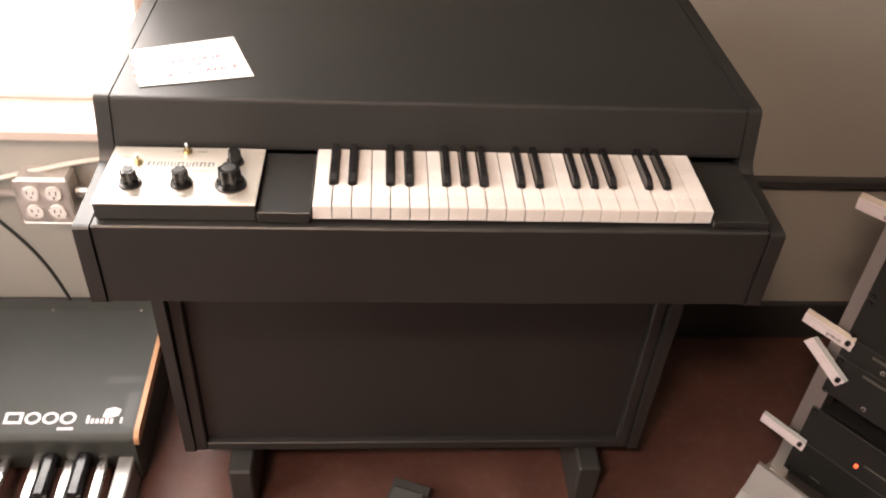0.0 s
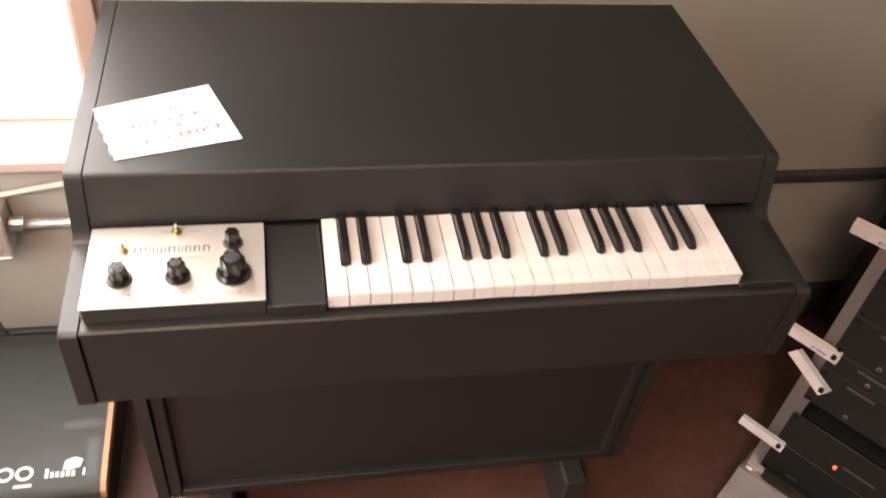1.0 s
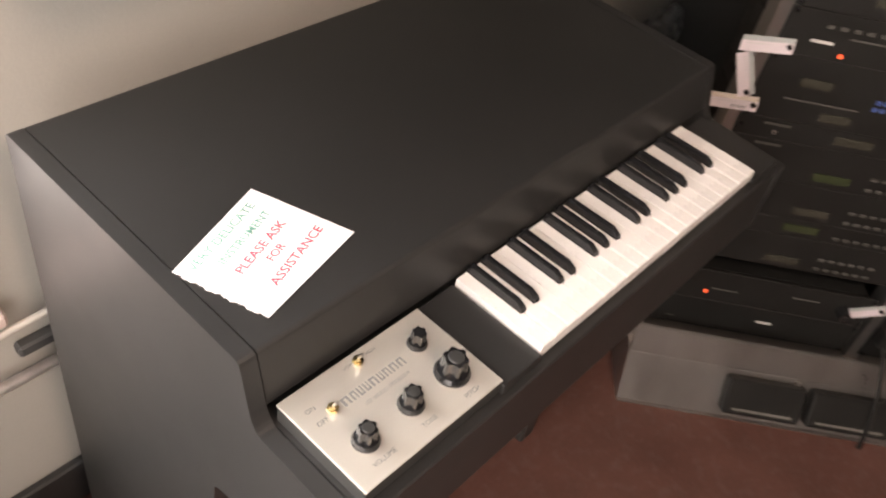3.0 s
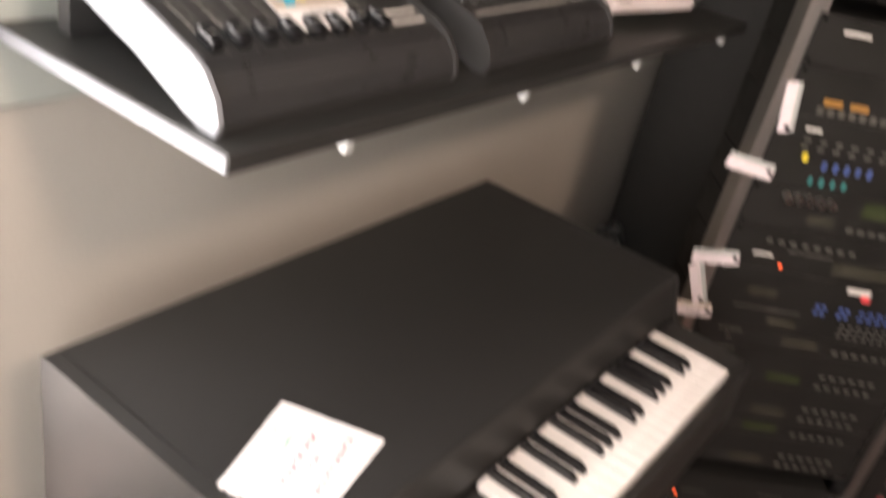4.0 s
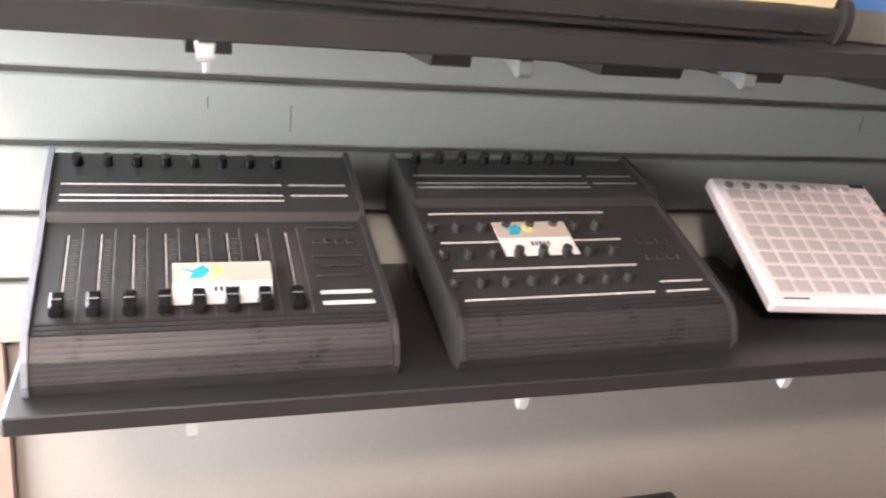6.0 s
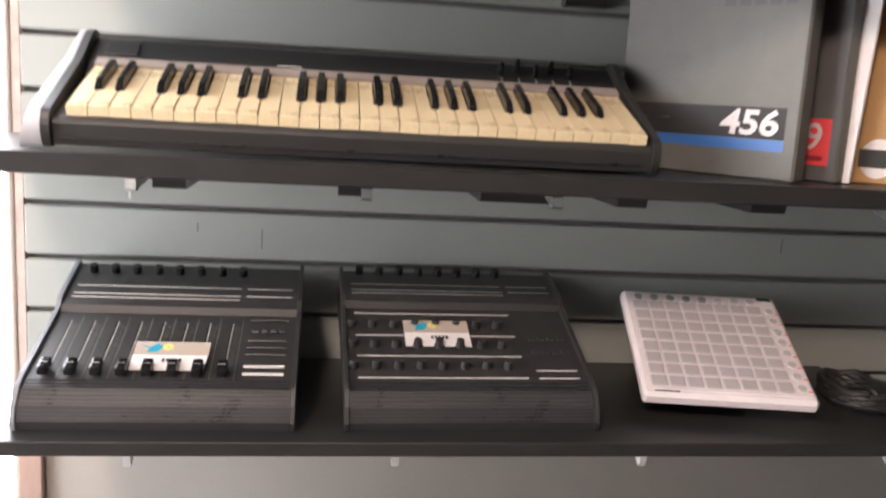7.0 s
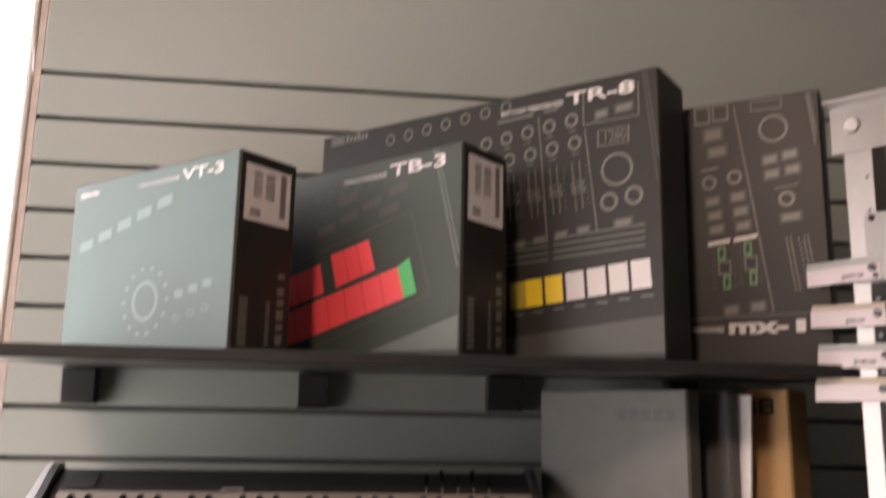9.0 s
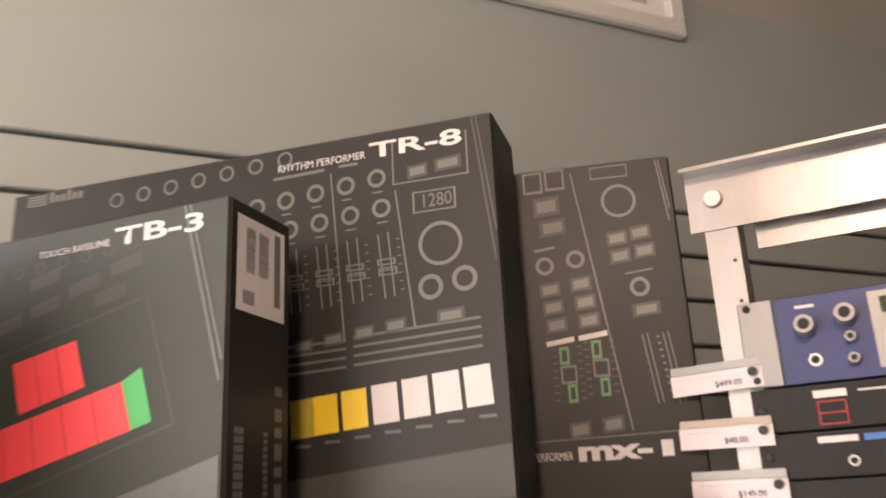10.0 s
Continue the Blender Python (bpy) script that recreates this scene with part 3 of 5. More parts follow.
for i in range(len(loop)):
    j = (i + 1) % len(loop)
    bm.faces.new((lo[i], lo[j], hi[j], hi[i]))
part("sheet", bm, M_PAPER, note)
ang = math.atan2(PB[1], PB[0])
for text, mt, r, d, hh, ww in (("VERY DELICATE", M_INKGREEN, 0.010, 0.018, 0.0095, 0.112), ("INSTRUMENT", M_INKGREEN, 0.032, 0.037, 0.0085, 0.088),
                               ("PLEASE ASK", M_INKRED, 0.030, 0.058, 0.0095, 0.085), ("FOR", M_INKRED, 0.060, 0.074, 0.0085, 0.026), ("ASSISTANCE", M_INKRED, 0.034, 0.094, 0.0095, 0.095)):
    m = Matrix.Rotation(ang, 4, "Z") @ Matrix.Translation((r, -d, 0.0010))
    words("hand_lettering", text, hh, mt, note, m, width=ww, bold=0.00018)

# ---- control surfaces on the lowest shelf ----
SZ1 = 1.2632


def price_card(m, w, notches, deep):
    """A tan and white store card notched round the caps below it, with a blue and yellow print."""
    c = thing("price_card", m, "tan and white store price card with blue and yellow print", "price card", "store price cards")
    bm = bmesh.new()
    h = w * 0.62
    outline = [(0, h), (w, h)]
    if notches[-1] < 0.88:
        outline.append((w, 0))
    for cx in reversed(notches):
        for a in range(9):
            q = math.pi * a / 8
            u = w * cx + 0.0076 * math.cos(q)
            if u <= w:
                outline.append((u, deep * math.sin(q)))
    outline.append((0, 0))
    lo = [bm.verts.new((x, y, 0.0)) for x, y in outline]
    hi = [bm.verts.new((x, y, 0.0008)) for x, y in outline]
    bm.faces.new(lo[::-1]), bm.faces.new(hi)
    for i in range(len(outline)):
        j = (i + 1) % len(outline)
        bm.faces.new((lo[i], lo[j], hi[j], hi[i]))
    part("card", bm, M_PAPER, c)
    to = lambda u, v: (u * w, v * h, 0.0011)
    part("tan_print", flat(bmesh.new(), [(0, 0.52), (1, 0.52), (1, 1), (0, 1)], to), M_TAGTAN, c)
    to2 = lambda u, v: (u * w, v * h, 0.0014)
    bm = flat(bmesh.new(), [(0.06, 0.88), (0.20, 0.80), (0.30, 0.93), (0.38, 0.80), (0.30, 0.62), (0.16, 0.60), (0.20, 0.74)], to2)
    part("blue_print", bm, M_TAGTEAL, c)
    part("yellow_print", ring(bmesh.new(), 0.44, 0.80, 0.12, 0.09, to2, 14, 0.6), M_TAGYEL, c)
    bm = bmesh.new()
    for k in range(5):
        rect(bm, 0.40 + 0.055 * k, 0.27, 0.435 + 0.055 * k, 0.40, to2)
    part("price_bars", bm, M_INK, c)
    return c


def controller(m, faders):
    """A wedge-shaped desk controller: ridged front, sloping panel, raised head with a row of knobs."""
    w, d = 0.33, 0.292
    cy, cz = (0.178, 0.100) if faders else (0.190, 0.112)
    c = thing("midi_controller", m, "black wedge desk controller with " + ("motor faders" if faders else "rows of knobs") + " on the shelf", "controller", "desk controllers")
    under = [(0.290, 0.086), (0.200, 0.068), (0.110, 0.040), (0.045, 0.012), (0.020, 0.0)]
    prof = [(0.004, 0.0), (0.0, 0.012), (0.006, 0.030), (0.020, 0.047), (0.036, 0.054), (cy, cz), (cy + 0.003, cz + 0.010), (cy + 0.010, cz + 0.013), (0.284, 0.147), (0.292, 0.140), *under]
    part("body", prism(bmesh.new(), prof, 0.006, w - 0.006), M_CTRL, c)
    sp = [(0.002, 0.0), (-0.003, 0.012), (0.003, 0.032), (0.018, 0.051), (0.036, 0.060), (cy, cz + 0.006), (cy + 0.012, cz + 0.020), (0.286, 0.153), (0.295, 0.142), *[(y, max(0.0, z - 0.003)) for y, z in under]]
    for xa, xb, mm, lab in ((0.0, 0.0055, M_WHITESIDE if faders else M_CTRL, "silver end cheek" if faders else ""), (w - 0.0055, w, M_CTRL, "")):
        part("end_cheek", prism(bmesh.new(), sp, xa, xb), mm, c, lab)
    part("rear_stand", boxes((0.03, w - 0.03, 0.255, 0.275, 0.0, 0.074)), M_CTRL, c)
    # front ridges
    nose = [Vector((0.0, 0.012)), Vector((0.006, 0.030)), Vector((0.020, 0.047)), Vector((0.036, 0.054))]
    for a, b_ in zip(nose, nose[1:]):
        n = 4 if (b_ - a).length > 0.0185 else 3
        for i in range(n):
            p, ang = a.lerp(b_, (i + 0.5) / n), math.atan2((b_ - a).y, (b_ - a).x)
            part("front_ridge", boxes((0.0085, w - 0.0085, -0.0013, 0.0013, -0.0004, 0.0009), m=Matrix.Translation((0, p.x, p.y)) @ Matrix.Rotation(ang, 4, "X")), M_RIDGE, c)
    s = math.atan2(cz - 0.054, cy - 0.036)
    panel = Matrix.Translation((0, 0.036, 0.0542)) @ Matrix.Rotation(s, 4, "X")
    s2 = math.atan2(0.147 - cz - 0.013, 0.284 - cy - 0.010)
    head = Matrix.Translation((0, cy + 0.010, cz + 0.0132)) @ Matrix.Rotation(s2, 4, "X")

    def on(mm, up=0.0):
        return lambda u, v: mm @ Vector((u, v, 0.0004 + up))

    bm = bmesh.new()
    for v in (0.010, 0.020, 0.040) if faders else (0.014, 0.024, 0.042):
        rect(bm, 0.016, v, 0.243, v + 0.003, on(head))
        if v > 0.015:
            rect(bm, 0.252, v, 0.316, v + 0.003, on(head))
    part("legend_strip", bm, M_SILKGREY, c, "pale grey legend lines")
    kn = 8
    for i in range(kn):
        x = 0.030 + i * (0.212 / 7)
        k = bmesh.new()
        cyl(k, x, 0.080, 0.0, 0.012, 0.0062, 0.0054, 14, m=head)
        part("encoder_knob", k, M_BLACKG, c)
    if faders:
        ticks = bmesh.new()
        for i in range(8):
            x = 0.026 + i * 0.0302
            part("fader_slot", rect(bmesh.new(), x - 0.001, 0.028, x + 0.001, 0.124, on(panel, 0.0002)), M_INK, c)
            part("slot_line", rect(bmesh.new(), x + 0.0017, 0.004, x + 0.0026, 0.128, on(panel)), M_SILKGREY, c)
            part("channel_line", rect(bmesh.new(), x + 0.0145, -0.002, x + 0.0151, 0.138, on(panel)), M_SCALE, c)
            for k in range(22):
                rect(ticks, x + 0.005, 0.030 + 0.0042 * k, x + (0.011 if k % 5 else 0.0125), 0.0308 + 0.0042 * k, on(panel))
        tagged(part("fader_scale", ticks, M_PRINTGREY, c), kind="stuff")
        for i in range(8):
            x = 0.026 + i * 0.0302
            fc = part("fader_cap", box(bmesh.new(), x - 0.0065, x + 0.0065, 0.000, 0.025, 0.003, 0.015, bevel=0.003, seg=2, m=panel), M_BLACKG, c)
            part("cap_line", box(bmesh.new(), x - 0.0045, x + 0.0045, 0.0122, 0.0134, 0.0151, 0.0155, m=panel), M_SCALE, fc)
        rows = ((0.008, 1), (0.024, 1), (0.052, 0), (0.068, 0), (0.084, 0), (0.134, 0))
        for v, bright in rows:
            part("button_strip", box(bmesh.new(), 0.262, 0.314, v, v + (0.0055 if bright else 0.004), 0.0005, 0.003, bevel=0.001, m=panel), M_SILKGREY if bright else M_RIDGE, c)
        for i in range(4):
            part("button", box(bmesh.new(), 0.266 + 0.012 * i, 0.275 + 0.012 * i, 0.106, 0.114, 0.0005, 0.003, bevel=0.001, m=panel), M_RIDGE, c)
    else:
        bm = bmesh.new()
        for v in (0.006, 0.052, 0.098, 0.150):
            rect(bm, 0.018, v, 0.243, v + 0.003, on(panel))
        rect(bm, 0.258, 0.006, 0.314, 0.009, on(panel))
        rect(bm, 0.258, 0.022, 0.314, 0.025, on(panel))
        part("legend_line", bm, M_SILKGREY, c, "pale grey legend lines")
        for r in range(3):
            for i in range(8):
                x = 0.013 + i * 0.0295
                part("low_knob", cyl(bmesh.new(), x, 0.030 + 0.046 * r, 0.0, 0.0115, 0.0062, 0.0052, 12, m=panel), M_CTRL, c)
        for i in range(8):
            part("button", box(bmesh.new(), 0.260 + 0.014 * (i % 4), 0.270 + 0.014 * (i % 4), 0.06 + 0.03 * (i // 4), 0.068 + 0.03 * (i // 4), 0.0, 0.0025, bevel=0.001, m=panel), M_CTRL, c)
    return c, panel


c1m = pose(-0.250, 0.323, SZ1)
c1, pan1 = controller(c1m, True)
c2m = pose(0.141, 0.323, SZ1, 0, 0, 1.5)
c2, pan2 = controller(c2m, False)
price_card(c1m @ pan1 @ pose(0.124, 0.011, 0.0050, 3, 0, 0), 0.093, (0.245, 0.570, 0.895), 0.0155)
price_card(c2m @ pan2 @ pose(0.085, 0.070, 0.0040, 2, 0, 0), 0.091, (0.181, 0.505, 0.829), 0.0098)

# white pad controller, propped up at the back
padm = pose(0.545, 0.379, 1.283, 24.5, 0, -8.5)
pad = thing("pad_controller", padm, "white square pad controller with a grid of grey pads", "controller")
part("body", boxes((0, 0.24, 0, 0.236, 0, 0.021), bevel=0.005), M_LPAD, pad)
part("dark_bezel", boxes((0.008, 0.232, 0.010, 0.226, 0.0212, 0.0218)), M_LPAD, pad)
pm = None
for r in range(8):
    for q in range(8):
        x, y = 0.013 + q * 0.0248, 0.015 + r * 0.0242
        if pm is None:
            ob = part("pad_button", boxes((0, 0.0218, 0, 0.0212, 0, 0.003), bevel=0.0014), M_PADBTN, pad)
            pm = ob.data
        else:
            ob = new("pad_button", pm)
            ob.parent = pad
        ob.location = (x, y, 0.0219)
for i in range(8):
    part("round_button", cyl(bmesh.new(), 0.0235 + i * 0.0248, 0.216, 0.0219, 0.0245, 0.0065, 0.006, 16), M_INKGREY if i < 5 else M_PADBTN, pad)
    part("round_button", cyl(bmesh.new(), 0.2205, 0.0255 + i * 0.0242, 0.0219, 0.0245, 0.0065, 0.006, 16), M_PADBTN, pad)
    part("row_mark", boxes((0.2285, 0.2345, 0.020 + i * 0.0242, 0.0222 + i * 0.0242, 0.0219, 0.0223)), M_PRED, pad, "small red legend")
part("maker_bar", boxes((0.210, 0.232, 0.223, 0.230, 0.0220, 0.0224)), M_INK, pad)
part("legend_bar", boxes((0.016, 0.050, 0.006, 0.0085, 0.0212, 0.0216)), M_INK, pad)
part("prop", prism(bmesh.new(), [(0.16, -0.002), (0.20, -0.002), (0.20, -0.099), (0.16, -0.081)], 0.05, 0.19), M_BLACKP, pad)

# black gadget and cable at the end of that shelf
cbl = thing("coiled_cable", pose(0.90, 0.44, SZ1), "black cable coiled on the shelf end", "cable")
pts = [(0.045 * math.cos(t * 0.5), 0.06 * math.sin(t * 0.5), 0.012 + 0.0045 * (t // 12) + 0.006 * math.sin(t * 1.3) ** 2) for t in range(0, 60)]
part("loop", tube(pts, 0.0055, 6), M_BLACKP, cbl, smooth=True)

# ---- second shelf: small keyboard, tape boxes ----
SZ2 = 1.5985
kb = thing("midi_keyboard", pose(-0.218, 0.326, SZ2, 20, 0, 0), "black electric keyboard with yellowed keys and left end trim coloured as lit", "keyboard")
KW = 0.738
part("case", prism(bmesh.new(), rounded([(0.0, 0.003), (0.004, 0.030), (0.010, 0.034), (0.150, 0.030), (0.150, 0.001), (0.145, 0.0)], 0.003), 0.022, KW - 0.018), M_BLACKP, kb)
part("front_line", boxes((0.03, KW - 0.03, -0.0012, 0.0016, 0.012, 0.0135)), M_RIDGE, kb)
part("rear_panel", prism(bmesh.new(), rounded([(0.151, 0.001), (0.151, 0.034), (0.170, 0.047), (0.232, 0.058), (0.245, 0.05), (0.245, 0.001)], 0.004), 0.022, KW - 0.018), M_CTRL, kb)
part("key_strip", prism(bmesh.new(), [(0.1485, 0.036), (0.1485, 0.050), (0.151, 0.0515), (0.166, 0.0535), (0.166, 0.040)], 0.036, 0.716), M_STRIP, kb, "pale grey strip behind the keys")
ck = rounded([(-0.004, 0.0), (-0.006, 0.026), (0.006, 0.044), (0.150, 0.056), (0.215, 0.072), (0.240, 0.066), (0.250, 0.040), (0.250, 0.0)], 0.010)
part("end_cheek", prism(bmesh.new(), ck, 0.012, 0.0215), M_BLACKP, kb)
# left trim only: light from the left is put into its pale colour
bm = prism(bmesh.new(), ck, 0.006, 0.0115)
for v in bm.verts:
    if v.co.x < 0.008:
        v.co.x -= 0.26 * (0.075 - v.co.z)
part("side_trim", bm, M_SIDELIT, kb, "flared end trim coloured pale as if lit from the left")
part("end_cheek", prism(bmesh.new(), ck, KW - 0.0175, KW - 0.008), M_BLACKP, kb)
manual(kb, 0, 29, 0.0234, 0.135, 0.013, 0.036, 0.013, 0.0345, M_IVORY, M_BLACKG, 0.082)
pm4 = Matrix.Translation((0, 0.170, 0.0472)) @ Matrix.Rotation(math.atan2(0.011, 0.062), 4, "X")
for i in range(5):
    part("small_lever", cyl(bmesh.new(), 0.560 + 0.024 * i, 0.030 + 0.012 * (i % 2), 0, 0.017, 0.0042, 0.003, 10, m=pm4), M_BLACKG, kb)
    part("lever_mark", boxes((0.559 + 0.024 * i, 0.561 + 0.024 * i, 0.010, 0.022, 0.0002, 0.0006), m=pm4), M_SILKGREY, kb)
part("maker_bar", boxes((0.258, 0.290, 0.012, 0.016, 0.0003, 0.0007), m=pm4), M_SILKGREY, kb)
part("mod_wheel_slot", boxes((0.040, 0.080, 0.016, 0.046, 0.0002, 0.003), bevel=0.001, m=pm4), M_BLACKP, kb)


def carton(name, m, w, h, d, mat_front, mat_side, label, category, group="", foot=0.0):
    """A closed carton whose origin is its lower right front corner; front looks to -y, right side to +x."""
    b = thing(name, m, label, category, group)
    part("carton", boxes((-w, 0, 0, d, foot, h), bevel=0.003), mat_side, b)
    part("front_sheet", boxes((-w + 0.0025, -0.0025, -0.0006, 0.0004, foot + 0.0025, h - 0.0025)), mat_front, b)
    return b


# tape boxes and a cardboard box leaning side by side
t1 = carton("tape_box", pose(0.685, 0.312, SZ2, 0, 0, -54), 0.267, 0.264, 0.032, M_TAPEGREY, M_TAPEGREY, "grey tape reel box with black and blue band", "box", "tape boxes")
TW = 0.267
to = lambda u, v: (-TW + u, -0.0011, v)
part("black_band", rect(bmesh.new(), 0.010, 0.052, TW - 0.017, 0.092, to), M_INK, t1)
part("blue_band", rect(bmesh.new(), 0.010, 0.037, TW - 0.017, 0.0515, to), M_BLUE, t1)
words("number", "456", 0.030, M_PRINTWHITE, t1, front(-0.106, -0.0016, 0.0575), width=0.080, shear=0.12, bold=0.0012)
bm = bmesh.new()
for k in range(5):
    rect(bm, 0.150 + 0.0205 * k, 0.219, 0.166 + 0.0205 * k, 0.236, to)
tagged(part("maker_mark", bm, M_TAPEDARK, t1, "dark maker's mark drawn as bars"), kind="stuff")
bm = bmesh.new()
rect(bm, 0.03, 0.072, 0.085, 0.0745, to)
part("small_print", bm, M_INKGREY, t1)
t2 = carton("tape_box", pose(0.756, 0.335, SZ2, 0, 0, -54), 0.267, 0.264, 0.030, M_TAPEDARK, M_TAPEGREY, "dark grey tape reel box with a red label", "box", "tape boxes")
part("red_label", rect(bmesh.new(), TW - 0.066, 0.022, TW - 0.012, 0.082, to), M_PRED, t2)
words("number", "9", 0.034, M_PRINTWHITE, t2, front(-0.046, -0.0016, 0.042), bold=0.0005)
part("small_print", rect(bmesh.new(), TW - 0.050, 0.028, TW - 0.020, 0.034, to), M_INK, t2)
bk = thing("thin_book", pose(0.780, 0.342, SZ2, 0, 3, -54), "thin white paper folder between the boxes", "book")
part("cover", boxes((-0.215, 0, 0, 0.006, 0.001, 0.258), bevel=0.001), M_PAPER, bk)
cb = carton("cardboard_box", pose(0.846, 0.335, SZ2, 0, 0, -44), 0.060, 0.268, 0.095, M_CARD, M_CARD, "brown cardboard box with a round sticker", "box")
to = lambda u, v: (-0.060 + u, -0.0011, v)
bm = bmesh.new()
flat(bm, [(0.031 + 0.022 * math.cos(a * 0.2618), 0.034 + 0.026 * math.sin(a * 0.2618)) for a in range(24)], to)
part("round_sticker", bm, M_PAPER, cb, "white round sticker")
to = lambda u, v: (-0.060 + u, -0.0015, v)
part("sticker_band", rect(bmesh.new(), 0.008, 0.022, 0.055, 0.046, to), M_INK, cb)
bm = bmesh.new()
for u in (0.008, 0.018, 0.034):
    rect(bm, u, 0.232, u + 0.005, 0.254, to)
rect(bm, 0.023, 0.232, 0.034, 0.236, to), rect(bm, 0.023, 0.241, 0.034, 0.245, to), rect(bm, 0.023, 0.250, 0.034, 0.254, to)
part("bold_mark", bm, M_INK, cb)

# ---- top shelf: product cartons ----
SZ3, FOOT = 1.8855, 0.007      # datum of the printed fronts, and the cartons' underside above it


def fmap(w, h, y=-0.0012):
    """Prints on a carton's front, in parts of its reference width and height; u runs to 1 at the right edge."""
    return lambda u, v: ((u - 1) * w, y, v * h)


def smap(d, h, x=0.0004):
    """Prints on a carton's right side."""
    return lambda u, v: (x, u * d, v * h)


def barcode_label(b, d, h, v0, v1):
    part("barcode_label", rect(bmesh.new(), 0.10, v0, 0.88, v1, smap(d, h, 0.0006)), M_PAPER, b, "white barcode label")
    bm = bmesh.new()
    rng = random.Random(4)
    k = v0 + 0.42 * (v1 - v0)
    while k < v1 - 0.10 * (v1 - v0):
        t = rng.choice((0.0022, 0.0036, 0.005))
        rect(bm, 0.44, k, 0.60, k + t, smap(d, h, 0.0009)), rect(bm, 0.24, k, 0.38, k + t, smap(d, h, 0.0009))
        k += t + rng.choice((0.003, 0.0045))
    for q in range(6):
        rect(bm, 0.20 + 0.03 * q, v0 + 0.08 * (v1 - v0), 0.22 + 0.03 * q, v0 + 0.22 * (v1 - v0), smap(d, h, 0.0009))
    rect(bm, 0.70, v0 + 0.15 * (v1 - v0), 0.80, v1 - 0.05 * (v1 - v0), smap(d, h, 0.0009))
    tagged(part("barcode", bm, M_INKGREY, b), kind="stuff")


def side_marks(b, d, h):
    bm = bmesh.new()
    for v, l in ((0.08, 0.05), (0.15, 0.03), (0.20, 0.05), (0.27, 0.03), (0.32, 0.04), (0.40, 0.03)):
        rect(bm, 0.74, v, 0.86, v + l, smap(d, h))
    for k in range(9):
        rect(bm, 0.12, 0.06 + 0.026 * k, 0.26, 0.08 + 0.026 * k, smap(d, h))
    for k in range(10):
        rect(bm, 0.56, 0.07 + 0.022 * k, 0.63, 0.085 + 0.022 * k, smap(d, h))
    tagged(part("side_print", bm, M_PRINTGREY, b, "faint grey side print"), kind="stuff")


def maker_bars(b, w, h, u, v, s, mt, y=-0.0013):
    """A maker's mark as a grey block and a few bars."""
    f = fmap(w, h, y)
    bm = bmesh.new()
    for k in range(4):
        rect(bm, u, v + 0.009 * s * k, u + 0.05 * s, v + 0.006 * s + 0.009 * s * k, f)
    for k in range(6):
        rect(bm, u + (0.056 + 0.014 * k) * s, v + 0.004, u + (0.066 + 0.014 * k) * s, v + (0.026 if k not in (0, 3) else 0.036) * s, f)
    tagged(part("maker_mark", bm, mt, b), kind="stuff")


def sub_bars(b, text, w, h, u0, u1, v, mt, hh):
    words("lettering", text, hh, mt, b, front((u0 - 1) * w, -0.0015, v * h), width=(u1 - u0) * w)


# pale teal carton
aw, ah = 0.352, 0.270
A = carton("product_box", pose(0.066, 0.25, SZ3, 0, 0, -42.1), 0.374, 0.272, 0.104, M_BOXTEAL, M_BOX, "pale teal printed carton with a white code", "box", "product boxes", foot=FOOT)
words("model_code", "VT-3", 0.0145, M_PRINTWHITE, A, front((0.675 - 1) * aw, -0.0015, 0.905 * ah), width=0.245 * aw, bold=0.0005)
sub_bars(A, "VOICE TRANSFORMER", aw, ah, 0.39, 0.66, 0.912, M_PRINTWHITE, 0.006)
maker_bars(A, aw, ah, -0.015, 0.92, 1.0, M_PRINTWHITE)
f = fmap(aw, ah)
bm = bmesh.new()
ring(bm, 0.50, 0.30, 0.105, 0.022, f, 28, 0.78)
for k in range(14):
    a = 2 * math.pi * k / 14
    ring(bm, 0.50 + 0.135 * math.cos(a), 0.30 + 0.17 * math.sin(a), 0.012, 0.012, f, 8)
for k in range(5):
    u, v = 0.02 + 0.128 * k, 0.605 + 0.042 * k
    rect(bm, u, v, u + 0.09, v + 0.055, f, skew=0.02)
for k in range(3):
    rect(bm, 0.68 + 0.08 * k, 0.30 + 0.02 * k, 0.73 + 0.08 * k, 0.34 + 0.02 * k, f)
    ring(bm, 0.70 + 0.08 * k, 0.20 + 0.02 * k, 0.02, 0.006, f, 10)
tagged(part("printed_artwork", bm, M_TEALPALE, A, "faint printed picture of the device"), kind="stuff")
barcode_label(A, 0.104, 0.272, 0.66, 0.94)
side_marks(A, 0.104, 0.272)

# dark green carton with red pads
bw, bh = 0.322, 0.286
B = carton("product_box", pose(0.353, 0.212, SZ3, 0, 0, -45.8), 0.348, 0.286, 0.100, M_BOXGREEN, M_BOX, "dark green printed carton with red and green pads", "box", "product boxes", foot=FOOT)
f, f2 = fmap(bw, bh), fmap(bw, bh, -0.0016)
words("model_code", "TB-3", 0.0165, M_PRINTWHITE, B, front((0.605 - 1) * bw, -0.0016, 0.900 * bh), width=0.31 * bw, bold=0.0005)
sub_bars(B, "TOUCH BASSLINE", bw, bh, 0.32, 0.585, 0.905, M_PRINTWHITE, 0.0065)
for q in ([(-0.055, 0.09), (0.705, 0.300), (0.663, 0.451), (-0.075, 0.265)], [(-0.075, 0.285), (0.225, 0.365), (0.190, 0.517), (-0.08, 0.445)], [(0.301, 0.384), (0.535, 0.450), (0.490, 0.604), (0.257, 0.553)]):
    part("red_pad", flat(bmesh.new(), q, f), M_PRED, B, "red printed pad")
bm = bmesh.new()
